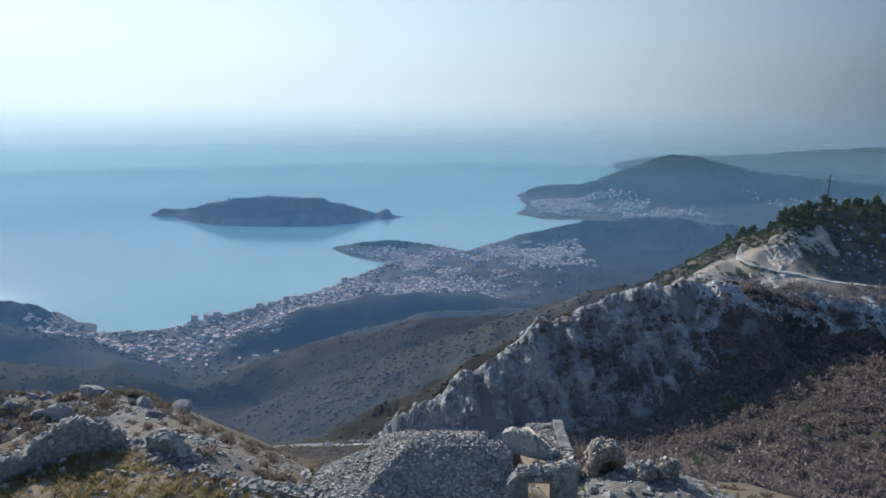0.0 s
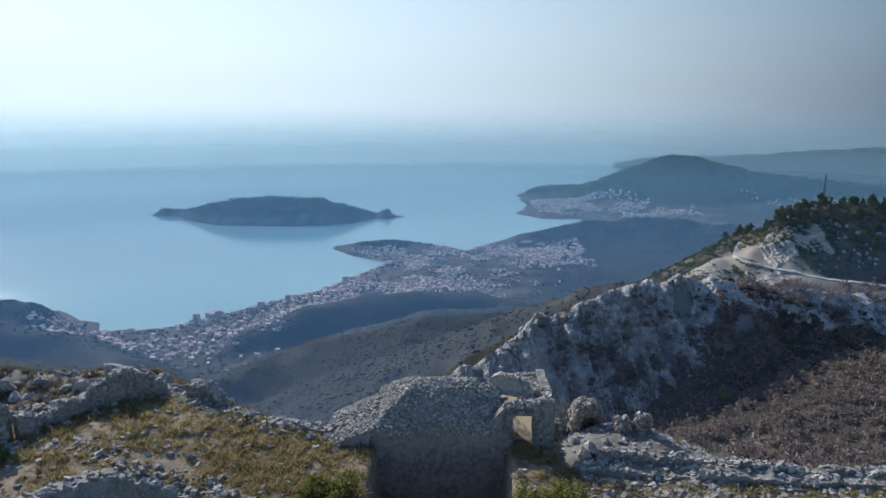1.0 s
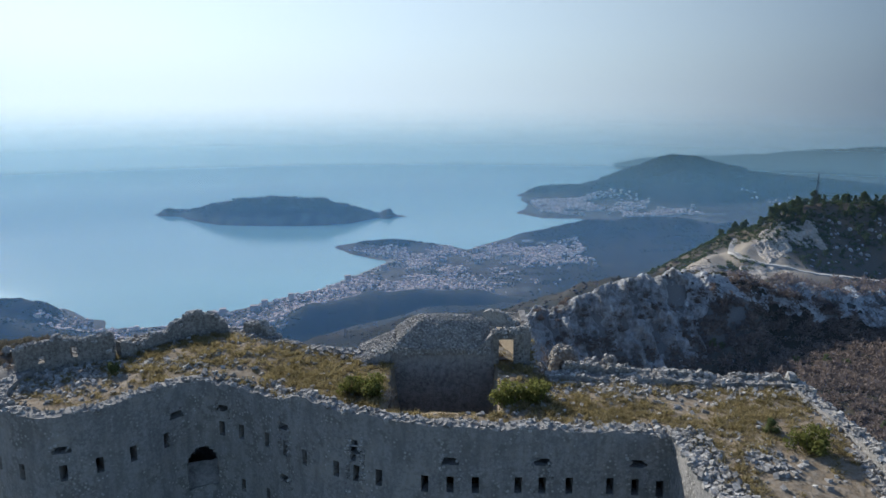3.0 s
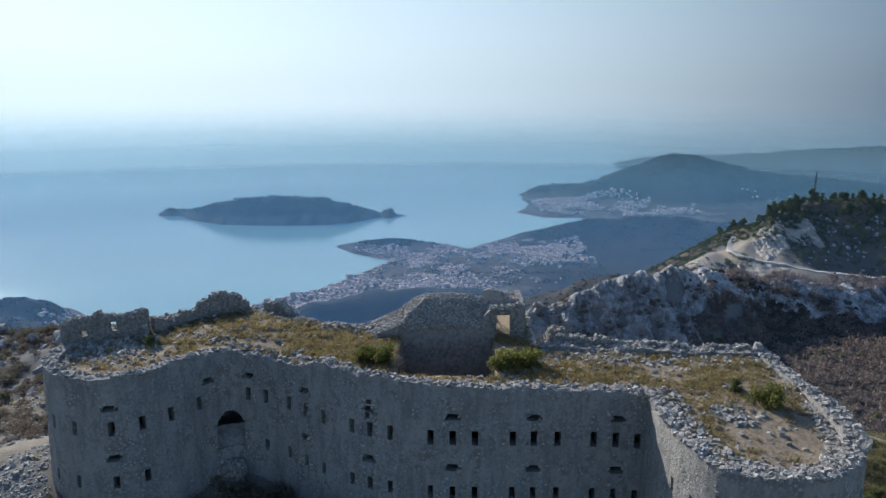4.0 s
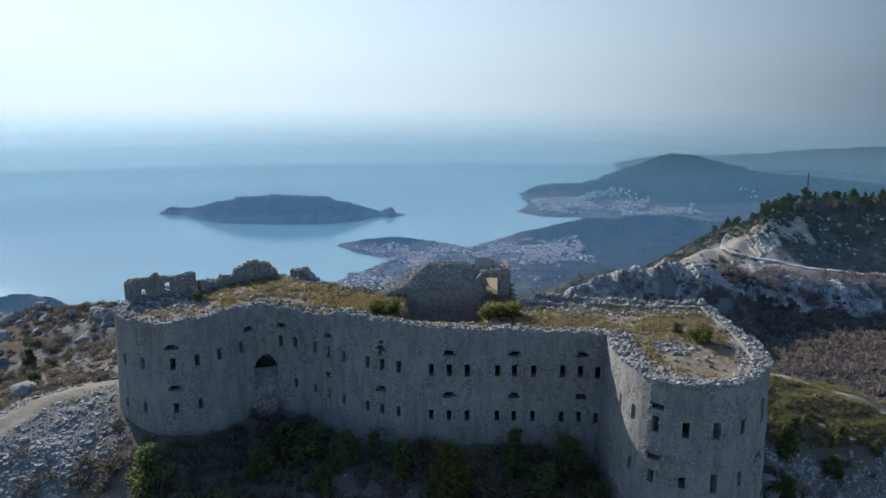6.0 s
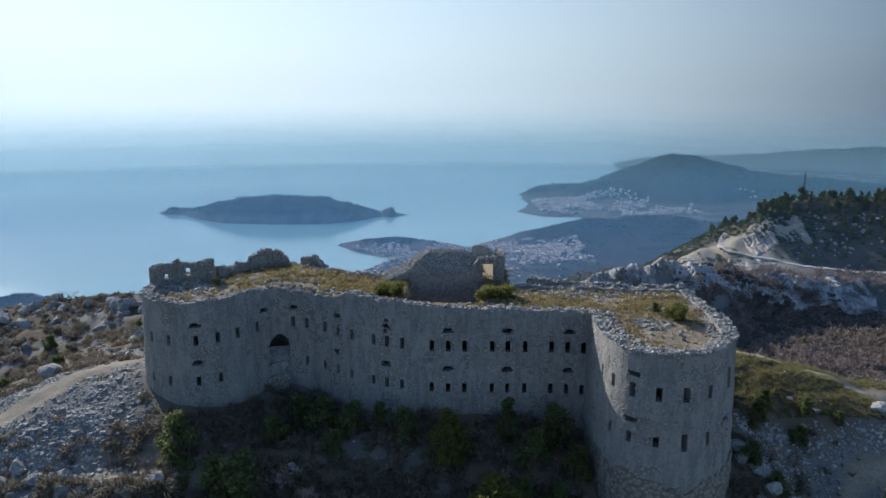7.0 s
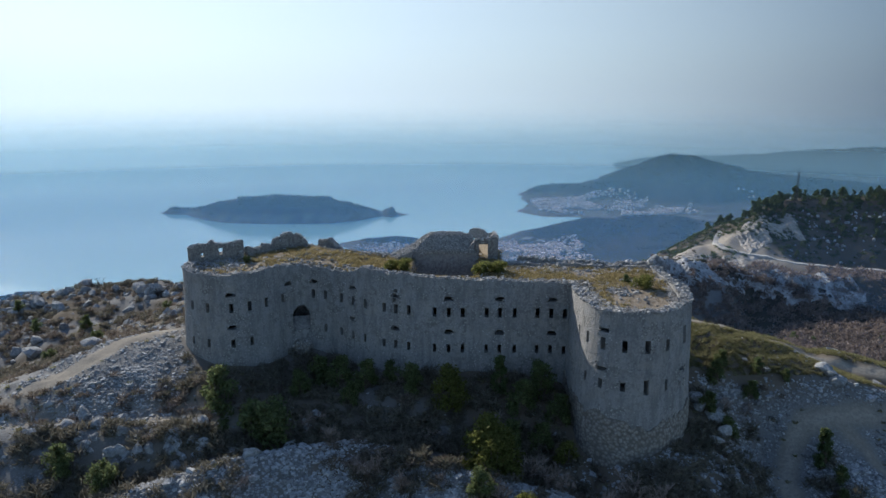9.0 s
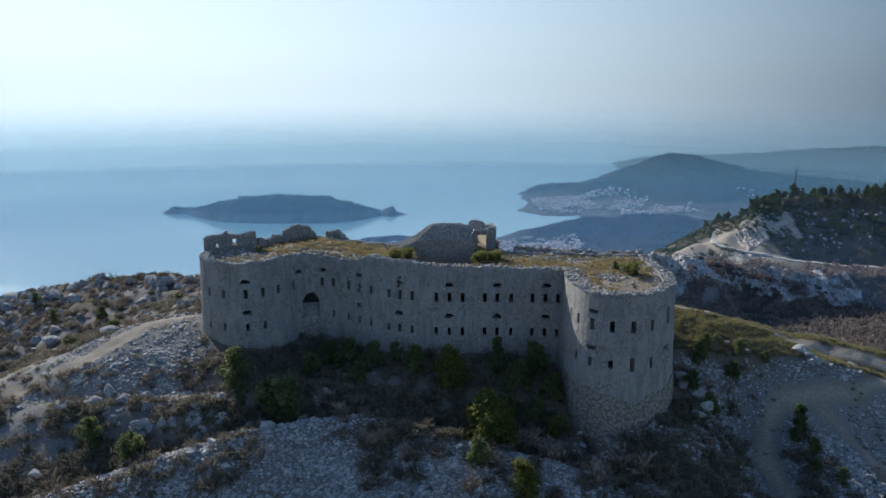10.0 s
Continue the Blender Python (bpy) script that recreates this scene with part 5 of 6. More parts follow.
p = np.vstack([spread(160, 296, 520, 560, 640, pines), spread(90, 195, 300, 570, 740, pines), spread(44, 280, 480, 505, 580, lambda x, y: 0.1 + clump(x, y, 18))])
for k, (x, y) in enumerate(p):
    plant(kinds["pine"][k % 3], x, y, rng.uniform(0.9, 1.75), "dark green pine on the limestone hill", "pine tree", "pines on the hill")
for k, (x, y) in enumerate(spread(26, 90, 330, 200, 400, lambda x, y: 0.2 + clump(x, y, 20))):
    plant(kinds["green"][k % 2], x, y, rng.uniform(2.0, 3.6), "rounded dark green tree in the brown scrub", "tree", "evergreens in the ravine")
for group_ in kinds.values():
    for k in group_:
        for o in (k, *k.children_recursive):
            bpy.data.objects.remove(o)

# low pines and juniper between the trees of that hill, too many to count
def twig_dome(seed, n, w, length=0.42, loose=0.6):
    """A round shrub of fine twigs, each a slender blade."""
    r = np.random.default_rng(seed)
    d = r.normal(size=(n, 3))
    d[:, 2] = np.abs(d[:, 2]) * 0.9 + 0.05
    d /= np.linalg.norm(d, axis=1)[:, None]
    e = d + r.normal(size=(n, 3)) * loose
    e /= np.linalg.norm(e, axis=1)[:, None]
    c = d * r.uniform(0.3, 0.85, (n, 1)) * r.uniform(0.8, 1.15, (n, 1))
    side = np.cross(e, r.normal(size=(n, 3)))
    side /= np.linalg.norm(side, axis=1)[:, None]
    return np.stack([c - e * length * 0.5 + side * w, c + e * length * 0.5, c - e * length * 0.5 - side * w], 1).reshape(-1, 3), [(3 * k, 3 * k + 1, 3 * k + 2) for k in range(n)]


def tuft(seed, n, w):
    """A tussock: blades that rise from one root and lean outward."""
    r = np.random.default_rng(seed)
    d = r.normal(size=(n, 3))
    d[:, 2] = np.abs(d[:, 2]) + 0.35
    d /= np.linalg.norm(d, axis=1)[:, None]
    a = np.column_stack([r.uniform(-0.45, 0.45, (n, 2)), np.zeros(n)])
    b = a + d * r.uniform(0.6, 1.1, (n, 1))
    side = np.cross(d, r.normal(size=(n, 3)))
    side /= np.linalg.norm(side, axis=1)[:, None]
    return np.stack([a + side * w, b, a - side * w], 1).reshape(-1, 3), [(3 * k, 3 * k + 1, 3 * k + 2) for k in range(n)]


DOMES = [twig_dome(400 + k, 46, 0.095) for k in range(4)]
BRUSH = [twig_dome(410 + k, 78, 0.055, 0.55) for k in range(4)]
TUFTS = [tuft(420 + k, 44, 0.055) for k in range(5)]


def scrub(x, y):
    d = np.minimum(along(CLIFF[0], x, y)[0], 60)
    beyond = (y > along(CLIFF[0], x, y)[1] - 4) * (x < 190) + (y > 440) * (x < 300)
    return smooth(6, 30, d) * (0.5 + clump(x, y, 30)) * smooth(4, 8, along(ROAD_SPUR[0], x, y)[0]) * (beyond == 0)


p = spread(8000, 50, 430, 170, 480, scrub)
near_p = np.vstack([spread(1900, -140, 80, 80, 330, scrub)])
SCRUB = mottled("brown leafless scrub", (0.11, 0.086, 0.07), (0.175, 0.137, 0.112), (0.24, 0.19, 0.158), 0.03, 0.3, 0.0, 0.95, 0.3, 0.35)
NEAR_SCRUB = mottled("grey-brown brambles", (0.10, 0.082, 0.065), (0.16, 0.13, 0.10), (0.225, 0.185, 0.15), 0.1, 1.0, 0.0, 0.95, 0.3, 0.35)
ob = part("scrub", many("scrub", DOMES, grounded(p, 0.3), 1.8 + 5.4 * rng.random(len(p)) ** 1.6, 0.1), SCRUB)
tagged(ob, "leafless russet-brown scrub filling the ravine", "scrub", kind="stuff")
ob = part("scrub", many("scrub", BRUSH, grounded(near_p, 0.1), rng.uniform(0.6, 1.7, len(near_p)), 0.1), SCRUB)
tagged(ob, "brown scrub and brambles behind the fort", "scrub", kind="stuff")
p = np.vstack([spread(420, -62, 6, 21, 78, lambda x, y: off_fort(x, y) * (0.3 + clump(x, y, 6))), spread(1700, -122, -42, -4, 78, lambda x, y: (0.1 + clump(x, y, 8)) * smooth(2.5, 4.5, along(LEFT_TRACK, x, y)[0])), spread(300, -58, 24, -32, -2, lambda x, y: off_fort(x, y) * (0.05 + clump(x + 40, y, 7))), spread(120, 30, 70, -30, 1, lambda x, y: off_fort(x, y) * clump(x, y + 9, 7) * smooth(2.5, 4.5, lower_gap(x, y)))])
def cliff_brush(x, y):
    d, yc, zc = along(CLIFF[0], x, y)
    return smooth(46, 30, d) * (y < yc + 4) * smooth(0.15, 0.4, fbm(x / 14, y / 9, 3, 66))


q = spread(300, -70, 170, 330, 392, cliff_brush)
ob = part("scrub", many("scrub", BRUSH, grounded(q, -1.5) - (0, 3.0, 0), rng.uniform(1.2, 3.2, len(q)), 0.1), SCRUB)
tagged(ob, "brown leafless shrubs rooted in the cliff's ledges", "scrub", kind="stuff")


def thicket(x, y):
    d, yc, zc = along(PINE_HILL[0], x, y)
    return smooth(46, 8, d) * (0.2 + clump(x, y, 20)) * smooth(8, 16, along(ROAD_SPUR[0], x, y)[0])


def flank(x, y):
    """The wooded side of that hill above the valley."""
    return smooth(8, 16, along(ROAD_SPUR[0], x, y)[0]) * (height(x, y) > -215) * (0.6 + clump(x, y, 20))


q = np.vstack([spread(2100, 240, 540, 520, 660, thicket), spread(950, 300, 560, 492, 585, lambda x, y: (0.15 + clump(x, y, 16)) * smooth(8, 14, along(ROAD_SPUR[0], x, y)[0])), spread(2600, 160, 300, 505, 760, flank)])
ob = part("thicket", many("thicket", DOMES, grounded(q, 0.2), rng.uniform(1.4, 3.9, len(q)), 0.1), PINE)
tagged(ob, "dark green pine thicket covering the limestone hill", "thicket", kind="stuff")
ob = part("scrub", many("scrub", BRUSH, grounded(p, 0.1), rng.uniform(0.5, 1.4, len(p)), 0.1), NEAR_SCRUB)
tagged(ob, "low brown leafless scrub between the stones", "scrub", kind="stuff")


p = np.vstack([spread(900, -36, 17, -13, 6.5, lambda x, y: off_fort(x, y) * (0.3 + clump(x, y + 5, 5)) * smooth(-38, -26, x) * smooth(1.2, 2.6, along(BENCH_TRACK, x, y)[0])), spread(1500, -118, -44, -4, 78, lambda x, y: (0.1 + clump(x, y + 17, 9)) * smooth(2.5, 4.5, along(LEFT_TRACK, x, y)[0])), spread(90, 39.5, 44.5, -25, -12, lambda x, y: smooth(1.5, 2.5, lower_gap(x, y)) + 0.01), spread(500, -90, 80, -115, -36, lambda x, y: 0.05 + clump(x, y, 9)), spread(420, -66, -42, -38, -12, lambda x, y: (0.2 + clump(x, y, 6)) * smooth(1.2, 2.6, along(BENCH_TRACK, x, y)[0])), spread(420, -10, 26, -30, -15, lambda x, y: off_fort(x, y) * (0.1 + clump(x, y + 9, 5))), spread(240, -44, -22, -24, -11, lambda x, y: 0.2 + clump(x, y, 5)), spread(620, 14, 48, -36, -2, lambda x, y: off_fort(x, y) * (0.2 + clump(x, y, 5)) * smooth(2.0, 3.6, lower_gap(x, y)))])
DULL = mottled("dull green undergrowth", (0.095, 0.09, 0.062), (0.145, 0.13, 0.095), (0.20, 0.175, 0.135), 0.1, 1.0, 0.0, 0.9, 0.3, 0.3)
ob = part("undergrowth", many("undergrowth", BRUSH, grounded(p, 0.1), rng.uniform(0.6, 1.7, len(p)), 0.1), DULL)
tagged(ob, "dull dark undergrowth in the hollow below the wall", "undergrowth", kind="stuff")


def lump(seed):
    return stone_shape(seed, 1, 0.8, 3)


LUMPS = [lump(500 + k) for k in range(5)]
LOW = lambda n: np.tile((1.0, 1.0, 0.5), (n, 1))       # low canopies
WOODS = mottled("distant woods", (0.022, 0.032, 0.014), (0.045, 0.050, 0.022), (0.075, 0.060, 0.034), 0.01, 0.08, 0.0, 0.95, 0.35)


def woods(x, y):
    z = height(x, y)
    return (z > SEA + 14) * smooth(-0.3, 0.3, fbm(x / 45, y / 45, 4, 55) + 0.1)


p = np.vstack([spread(9000, -420, 220, 400, 1000, woods), spread(3500, -760, -250, 460, 1080, woods)])
town_p = np.vstack([spread(2600, -330, 330, 1130, 1720, lambda x, y: (shore(x, y) > 8) * smooth(-0.1, 0.3, fbm(x / 40, y / 40, 3, 78))), spread(1500, -700, -230, 780, 1290, lambda x, y: shore(x, y) > 10)])
ob = part("trees", many("trees", LUMPS, grounded(town_p, 0.5), rng.uniform(1.5, 4.2, len(town_p)), 0.2), WOODS)
tagged(ob, "dark garden trees between the houses of the bay", "trees", kind="stuff")
far_p = np.vstack([spread(4200, 80, 1000, 1560, 1900, woods), spread(3400, 500, 1500, 2420, 2800, woods), spread(1500, -960, -180, 2050, 2200, woods), spread(500, -290, -60, 1640, 1720, woods), spread(500, 300, 600, 2650, 2800, woods), spread(500, -900, -660, 1030, 1100, woods)])
ob = part("woods", many("woods", LUMPS, grounded(far_p, 0.8), rng.uniform(2.0, 5.0, len(far_p)), 0.2), WOODS)
tagged(ob, "dark pine woods covering the far hills and the island", "woods", kind="stuff")
ob = part("woods", many("woods", LUMPS, grounded(p, 0.2), rng.uniform(0.7, 1.9, len(p)), 0.2, False, LOW(len(p))), WOODS)
tagged(ob, "dark mixed woods and scrub on the hills above the coast", "woods", kind="stuff")
BROWN_WOODS = mottled("leafless woods", (0.034, 0.029, 0.025), (0.055, 0.044, 0.036), (0.08, 0.063, 0.05), 0.01, 0.2, 0.0, 0.95, 0.35)
p = np.vstack([spread(7000, -330, 220, 380, 800, lambda x, y: 0.3 + clump(x, y, 40))])
ob = part("woods", many("woods", LUMPS, grounded(p, 0.2), rng.uniform(0.9, 2.3, len(p)), 0.2, False, LOW(len(p))), BROWN_WOODS)
tagged(ob, "leafless brown woods on the spur above the valley", "woods", kind="stuff")

# dry grass on the roof and the near slopes
def turf(x, y):
    n = fbm(x / 3.5, y / 3.5, 3, 81)
    yard = (x > -5.2) & (x < 4.2) & (y > 3.6) & (y < 19.5)
    bare = smooth(16, 21, x) * smooth(4, -4, y) * 0.88
    return inside(RING_IN, x, y) * ~yard * np.clip(0.55 + 1.2 * n, 0.08, 1) * (1 - bare) * (1 - 0.8 * smooth(-26, -30, x) * smooth(14, 10, y))


p = spread(4200, -36, 29, -15, 23, turf)
ob = part("grass", many("grass", TUFTS, np.column_stack([p, roof_height(p[:, 0], p[:, 1]) - 0.05]), 0.25 + 0.55 * rng.random(len(p)) ** 1.5, 0.15, True, np.column_stack([np.ones(len(p)), np.ones(len(p)), rng.uniform(0.5, 0.85, len(p))])), GRASS)
tagged(ob, "yellow dry grass tussocks growing on the fort roof", "grass", kind="stuff")
p = np.vstack([spread(1500, -75, 70, -34, 50, lambda x, y: off_fort(x, y) * (0.05 + clump(x, y + 31, 8)) * smooth(1.5, 3, along(LEFT_TRACK, x, y)[0])), spread(5500, 31, 88, 1.5, 18, lambda x, y: off_fort(x, y) * smooth(1.5, 3, along(TERRACE_TRACK, x, y)[0]))])
MEADOW = mottled("winter grass", (0.12, 0.122, 0.048), (0.18, 0.17, 0.075), (0.26, 0.23, 0.125), 0.15, 2.0, 0.0, 0.8, 0.3, 0.45)
ob = part("grass", many("grass", TUFTS, grounded(p, 0.05), rng.uniform(0.25, 0.6, len(p)), 0.15), MEADOW)
tagged(ob, "short winter grass in olive and straw tufts", "grass", kind="stuff")


# ---- road, mast and pylons on the hills ----
ASPHALT = mottled("dusty road", (0.27, 0.25, 0.22), (0.36, 0.335, 0.30), (0.42, 0.40, 0.36), 0.1, 1.5, 0.02)


def drape(name, pts, width, mat_, label, lift=0.35, skirt=1.6):
    """A road laid level across its width over the ground."""
    ln = Line(pts, 3)
    n = int(ln.length / 4)
    v, f = [], []
    for k in range(n + 1):
        s = ln.length * k / n
        p, o = ln.at(s), ln.out(s)
        edge = np.array([p + o * w for w in (-width / 2, 0, width / 2)])
        z = float(np.max(height(edge[:, 0], edge[:, 1]))) + lift
        for w, dz in ((-width / 2 - 0.4, -skirt), (-width / 2, 0), (width / 2, 0), (width / 2 + 0.4, -skirt)):
            q = p + o * w
            v.append((q[0], q[1], z + dz))
        if k:
            f += [(4 * (k - 1) + j, 4 * k + j, 4 * k + j + 1, 4 * (k - 1) + j + 1) for j in range(3)]
    ob = part(name, mesh_of(name, v, f), mat_)
    return tagged(ob, label, "road", kind="structure")


drape("road", [(262, 575), (250, 556), (243, 535), (250, 516), (268, 502), (292, 490), (330, 478), (400, 464), (520, 448)], 5.0, ASPHALT, "pale dusty mountain road bending round the rock")
STEEL = mottled("galvanised steel", (0.035, 0.037, 0.04), (0.05, 0.052, 0.055), (0.07, 0.07, 0.072), 1.0, 8.0, 0.0, 0.5)


def lattice(name, x, y, tall, foot, arms, label, category):
    z = float(height(np.array([x]), np.array([y]))[0])
    root = new(name)
    root.location = (x, y, z - 0.3)
    w = foot / 2
    for sx, sy in ((-1, -1), (1, -1), (1, 1), (-1, 1)):
        leg = Soup()
        limb(leg, (sx * w, sy * w, 0), (sx * w * 0.25, sy * w * 0.25, tall), 0.16, 0.09, 4)
        part("leg", leg.mesh("leg"), STEEL, root)
    web = Soup()
    for k in range(8):
        a, b = k / 8, (k + 1) / 8
        for (px, py), (qx, qy) in (((-1, -1), (1, -1)), ((1, -1), (1, 1)), ((1, 1), (-1, 1)), ((-1, 1), (-1, -1))):
            wa, wb = w * (1 - 0.75 * a), w * (1 - 0.75 * b)
            limb(web, (px * wa, py * wa, a * tall), (qx * wb, qy * wb, b * tall), 0.07, 0.07, 3)
    part("bracing", web.mesh("bracing"), STEEL, root)
    for h in arms:
        arm = Soup()
        limb(arm, (-2.6, 0, h * tall), (2.6, 0, h * tall), 0.1, 0.1, 4)
        limb(arm, (-2.6, 0, h * tall), (0, 0, h * tall + 0.9), 0.06, 0.06, 3)
        limb(arm, (2.6, 0, h * tall), (0, 0, h * tall + 0.9), 0.06, 0.06, 3)
        part("cross_arm", arm.mesh("cross_arm"), STEEL, root)
    return tagged(root, label, category)


lattice("radio_mast", 340.0, 592.0, 33.0, 2.2, (), "slim grey lattice mast rising from the pines", "mast")
lattice("pylon", -42.0, 560.0, 22.0, 4.0, (0.72, 0.84, 0.95), "grey lattice power pylon on the wooded slope", "pylon")
lattice("pylon", -127.0, 735.0, 12.0, 2.6, (0.75, 0.88), "grey lattice power pylon on the spur", "pylon")

# ---- the coast towns ----
WALLS = mottled("town walls", (0.32, 0.285, 0.25), (0.48, 0.43, 0.38), (0.70, 0.65, 0.58), 0.02, 0.2, 0.0, 0.9, 0.4)
TILES = mottled("town roofs", (0.34, 0.20, 0.14), (0.46, 0.31, 0.24), (0.60, 0.50, 0.43), 0.02, 0.2, 0.0, 0.9, 0.5)


def cottage(w, d, h, rise):
    v = np.array([(-w, -d, -2), (w, -d, -2), (w, d, -2), (-w, d, -2), (-w, -d, h), (w, -d, h), (w, d, h), (-w, d, h), (-w * 1.08, 0, h + rise), (w * 1.08, 0, h + rise)], float)
    return v, [(0, 1, 5, 4), (1, 2, 6, 5), (2, 3, 7, 6), (3, 0, 4, 7)], [(4, 5, 9, 8), (6, 7, 8, 9), (5, 6, 9), (7, 4, 8)]


def town(n, x0, x1, y0, y1, accept, label, lo=0.42, hi=1.1):
    p = spread(n, x0, x1, y0, y1, accept)
    g = grounded(p)
    wall, tile = Soup(), Soup()
    for x, y, z in g:
        s = rng.uniform(lo, hi)
        tall = rng.choice([2.2, 3.0, 4.2, 6.5], p=[0.4, 0.3, 0.2, 0.1])
        v, fw, ft = cottage(rng.uniform(2.4, 4.6), rng.uniform(2.0, 3.0), tall, 0.25 if tall > 4 else rng.uniform(0.8, 1.5))
        a = rng.uniform(0, 3.14)
        m = np.array([(math.cos(a), -math.sin(a), 0), (math.sin(a), math.cos(a), 0), (0, 0, 1)])
        q = (v @ m.T) * s + (x, y, z)
        wall.add(q, fw)
        tile.add(q, ft)
    root = new("houses")
    part("house_walls", wall.mesh("house_walls"), WALLS, root)
    part("house_roofs", tile.mesh("house_roofs"), TILES, root, "weathered terracotta roofs")
    return tagged(root, label, "houses", kind="stuff")


def built(x, y, scale=70):
    sd, z = shore(x, y), height(x, y)
    return (sd > 6) * (z < SEA + 46) * smooth(-0.25, 0.25, fbm(x / scale, y / scale, 3, 77)) * smooth(420, 120, sd)


town(4200, -330, 330, 1130, 1720, lambda x, y: built(x, y) * smooth(20, 60, along(HEADLAND[0][:4], x, y)[0]) * smooth(30, 70, along(TOWN_BEACH, x, y)[0] + 30) , "pale houses with red roofs filling the bay behind the beach")
town(1150, -700, -230, 780, 1290, lambda x, y: (shore(x, y) > 7) * (height(x, y) < SEA + 42) * smooth(330, 40, shore(x, y)) * smooth(-0.7, 0.1, fbm(x / 60, y / 60, 3, 77)), "pale houses with red roofs round the little harbour")
town(3400, 300, 1250, 2130, 2520, lambda x, y: built(x, y, 110) * (along(CITY_HILL[0], x, y)[0] > 110), "dense pale town below the far hill", 0.7, 1.5)
town(70, 1050, 1500, 2250, 2480, lambda x, y: 0.2 + clump(x, y, 90), "scattered white buildings far along the coast", 0.8, 1.5)


def hotel(seed):
    r = np.random.default_rng(seed)
    root = new("apartment_block")
    w, d, h = r.uniform(5, 9), r.uniform(3, 4.5), r.uniform(7, 14)
    bm = bmesh.new()
    box(bm, -w, -d, -3, w, d, h)
    part("wall", bm, WALLS, root)
    bm = bmesh.new()
    box(bm, -w * 1.03, -d * 1.05, h, w * 1.03, d * 1.05, h + 0.5)
    part("roof", bm, TILES, root)
    for k in range(int(h / 2)):
        bm = bmesh.new()
        box(bm, -w * 0.92, -d - 0.7, k * 2 + 0.2, w * 0.92, -d, k * 2 + 1.0)
        part("balcony", bm, WALLS, root)
    return root


hotels = [hotel(900 + k) for k in range(4)]
places = [(-428, 1070), (-410, 1085), (-398, 1092), (-340, 1150), (-300, 1185), (-350, 1120), (-215, 1330), (-150, 1430), (-60, 1560), (-20, 1500), (60, 1470), (110, 1520), (140, 1500), (155, 1530), (60, 1600), (430, 2180), (520, 2190), (610, 2210), (700, 2240), (820, 2260)]
for k, (x, y) in enumerate(places):
    z = float(height(np.array([x]), np.array([y]))[0])
    ob = copy_thing(hotels[k % 4], pose(x, y, z, 0, 0, rng.uniform(-40, 40)))
    tagged(ob, "pale concrete apartment block near the shore", "apartment block", "blocks along the bay")
for h in hotels:
    for o in (h, *h.children_recursive):
        bpy.data.objects.remove(o)


# ---- loose stones on the fort: the nearest as pieces, the rest joined ----
def rim_places(line, n, inward, prof, seed):
    r = np.random.default_rng(seed)
    s = r.uniform(0.2, line.length - 0.2, n)
    d = inward * r.random(n) ** 1.2
    res = []
    for a, b in zip(s, d):
        p, o = line.at(a), line.out(a)
        q = p - o * b
        res.append((q[0], q[1], prof(a)))
    return np.array(res)


def on_top(pts):
    """Heights of the masonry or the roof below, found by a ray."""
    deps = bpy.context.evaluated_depsgraph_get()
    res = []
    for x, y, z in pts:
        hit, place, *_ = scene.ray_cast(deps, (x, y, 19.0), (0, 0, -1), distance=12)
        res.append(place.z if hit else z)
    return np.column_stack([pts[:, :2], res])


bpy.context.view_layer.update()
STONES = []
for k in range(8):
    me = mesh_of("stone", *stone_shape(700 + k, 1, 0.7, 7))
    me.materials.append(RUBBLE)
    STONES.append(me)
rim_f = on_top(rim_places(FRONT, 1250, 1.9, front_top, 31))
rim_t = on_top(rim_places(TOWER, 2600, 2.3, tower_top, 32))
rim_e = on_top(np.vstack([rim_places(EAST, 180, 1.6, lambda s: 12.5, 33), rim_places(REAR, 330, 1.8, lambda s: 12.4, 34), rim_places(REAR_WEST, 900, 2.0, lambda s: 12.4, 35)]))
par = []
for pts, prof, holes, sd_ in PARAPETS:
    par.append(on_top(rim_places(Line(pts, 1), 260, 0.7, prof, sd_ + 50)))
hutp = np.column_stack([rng.uniform(-8.6, 6.8, 7500), rng.uniform(13.1, 19.4, 7500)])
hutp = np.column_stack([hutp, hut_height(hutp[:, 0], hutp[:, 1])])
hutp = hutp[(hutp[:, 2] > 12.9) | (hutp[:, 0] < -5.2)]
lip = np.column_stack([rng.uniform(-5.2, 3.4, 420), rng.uniform(12.95, 13.25, 420), rng.uniform(12.95, 13.5, 420)])
hutp = np.vstack([hutp, lip])
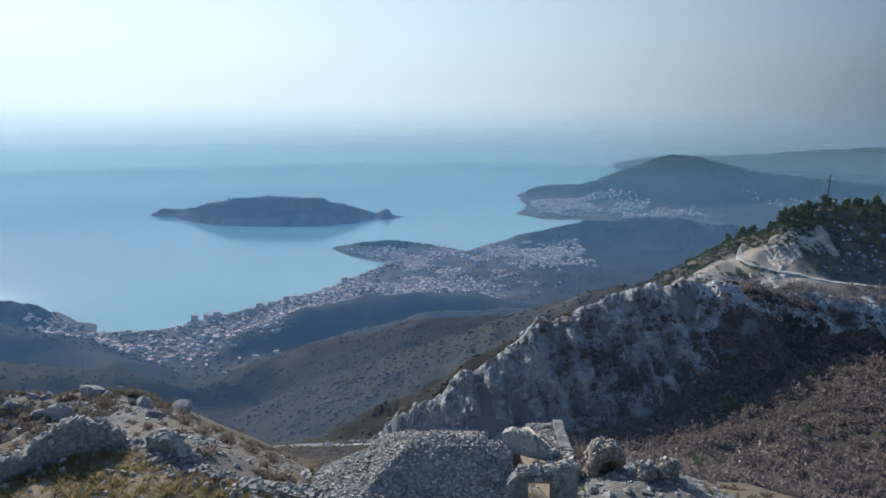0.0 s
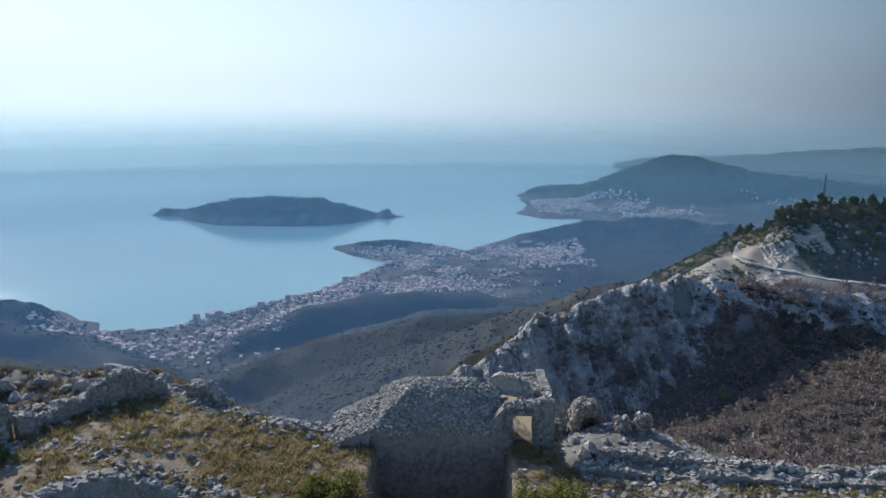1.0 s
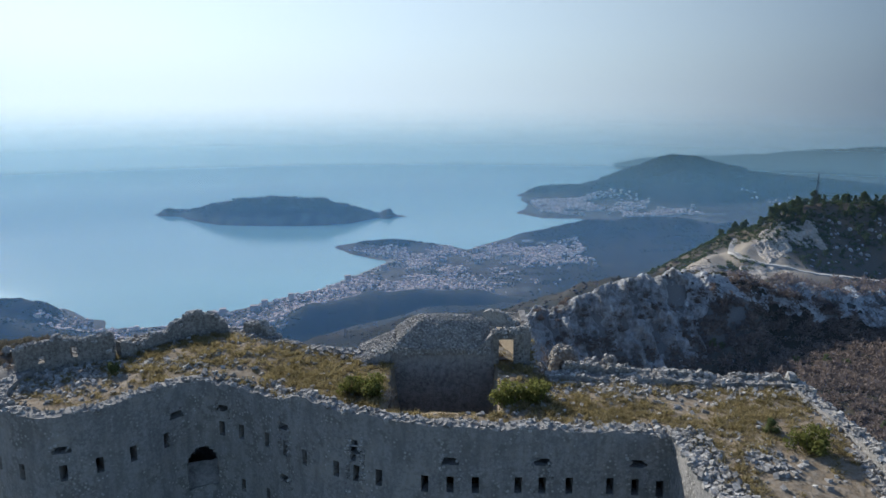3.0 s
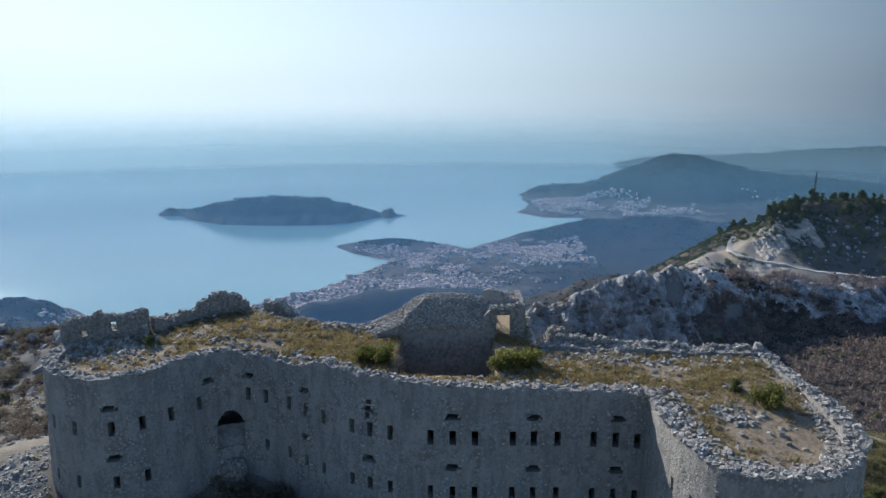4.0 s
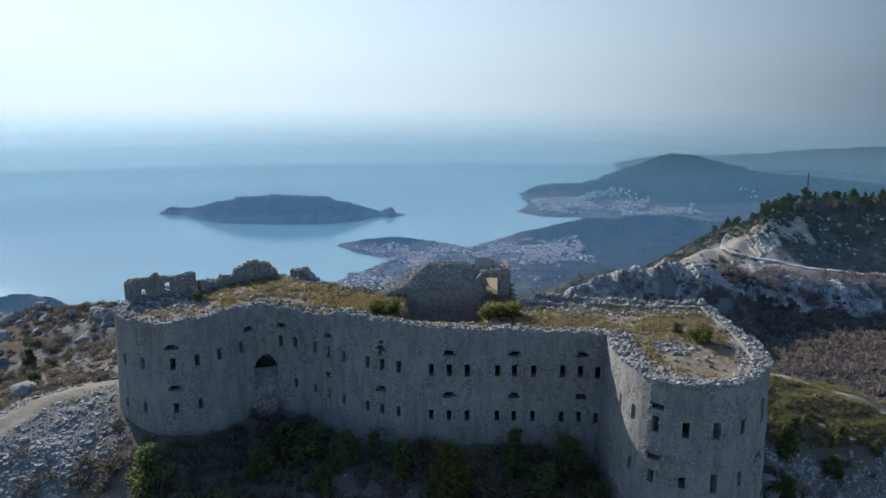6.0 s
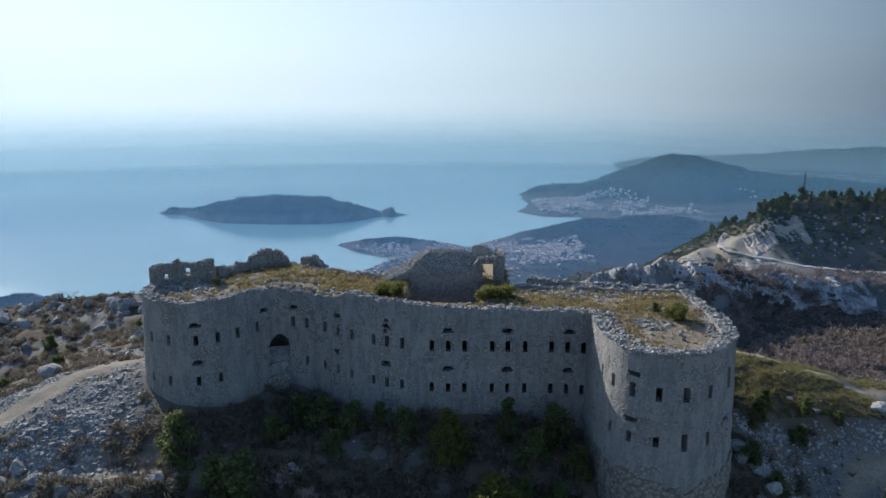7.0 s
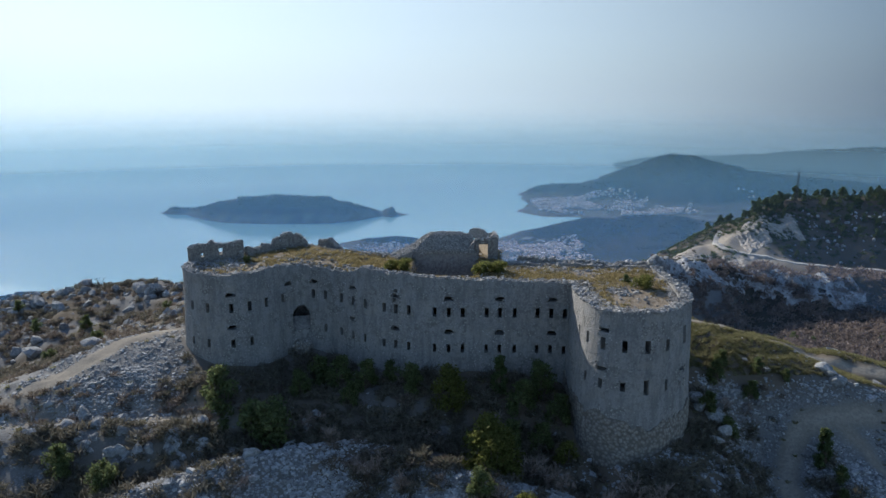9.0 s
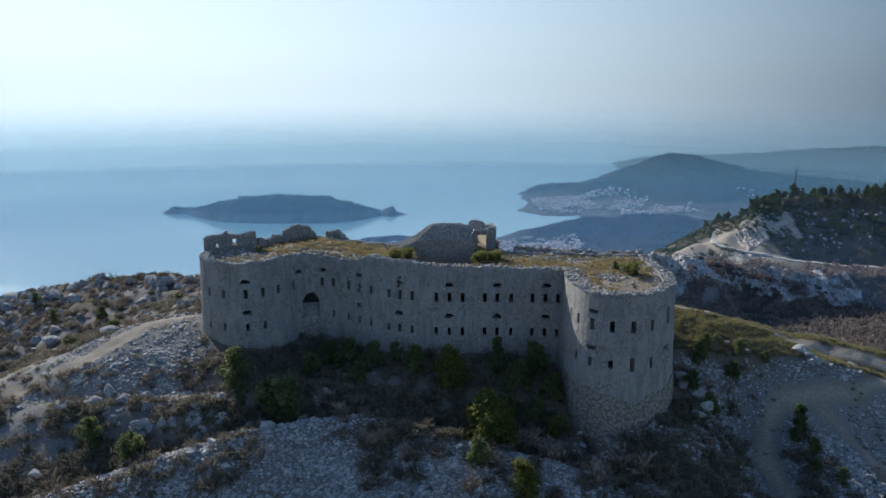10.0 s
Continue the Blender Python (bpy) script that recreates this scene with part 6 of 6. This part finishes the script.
heap = spread(2600, -36, 29, -15, 23, lambda x, y: inside(RING_IN, x, y) * ~((x > -5.2) & (x < 4.2) & (y > 3.6) & (y < 19.5)) * np.clip(0.08 + smooth(0.15, 0.5, fbm(x / 4, y / 4, 3, 87)) + 0.8 * np.exp(-((x - 15) / 9) ** 2 - ((y - 7.5) / 1.6) ** 2) + smooth(-26, -31, x) * smooth(4, 9, y), 0, 1))
heap = np.column_stack([heap, roof_height(heap[:, 0], heap[:, 1])])


def scatter_pieces(pts, n, owner, lo, hi):
    """n of the places as stones of their own; the rest is returned."""
    pick = rng.permutation(len(pts))
    for x, y, z in pts[pick[:n]]:
        s = lo + (hi - lo) * rng.random() ** 2
        ob = new("stone", STONES[rng.integers(0, 8)])
        ob.parent = owner
        ob.matrix_basis = Matrix.LocRotScale((x, y, z + 0.25 * s), Euler((rng.uniform(-0.5, 0.5), rng.uniform(-0.5, 0.5), rng.uniform(0, 6.28))), (s, s * rng.uniform(0.7, 1), s * rng.uniform(0.7, 1)))
    return pts[pick[n:]]


block = on_top(np.column_stack([rng.uniform(3.5, 7.0, 260), rng.uniform(13.1, 15.6, 260), np.full(260, 14.0)]))
big = new("corner_stone", STONES[3])
big.parent = fort
big.matrix_basis = Matrix.LocRotScale((27.9, 9.0, 12.7), Euler((0.2, 0.3, 1.0)), (0.8, 0.7, 0.8))
rest = [scatter_pieces(rim_f, 290, front_wall, 0.08, 0.27), scatter_pieces(rim_t, 240, tower_wall, 0.1, 0.3), rim_e]
rest_hut = scatter_pieces(hutp, 260, hut, 0.07, 0.18)
rest.append(scatter_pieces(heap, 240, roof, 0.14, 0.4))
rest += par + [block[block[:, 2] > 13.2]]
every = np.vstack(rest)
ob = part("rubble", many("rubble", CHIPS, every + (0, 0, 0.02), 0.06 + 0.15 * rng.random(len(every)) ** 2, 0.5), RUBBLE, fort, "loose limestone rubble along the broken wall tops")
tagged(ob, kind="stuff")
ob = part("rubble", many("rubble", CHIPS, rest_hut + (0, 0, 0.01), 0.035 + 0.085 * rng.random(len(rest_hut)) ** 2, 0.5), RUBBLE, hut, "loose rubble over the vault")
tagged(ob, kind="stuff")
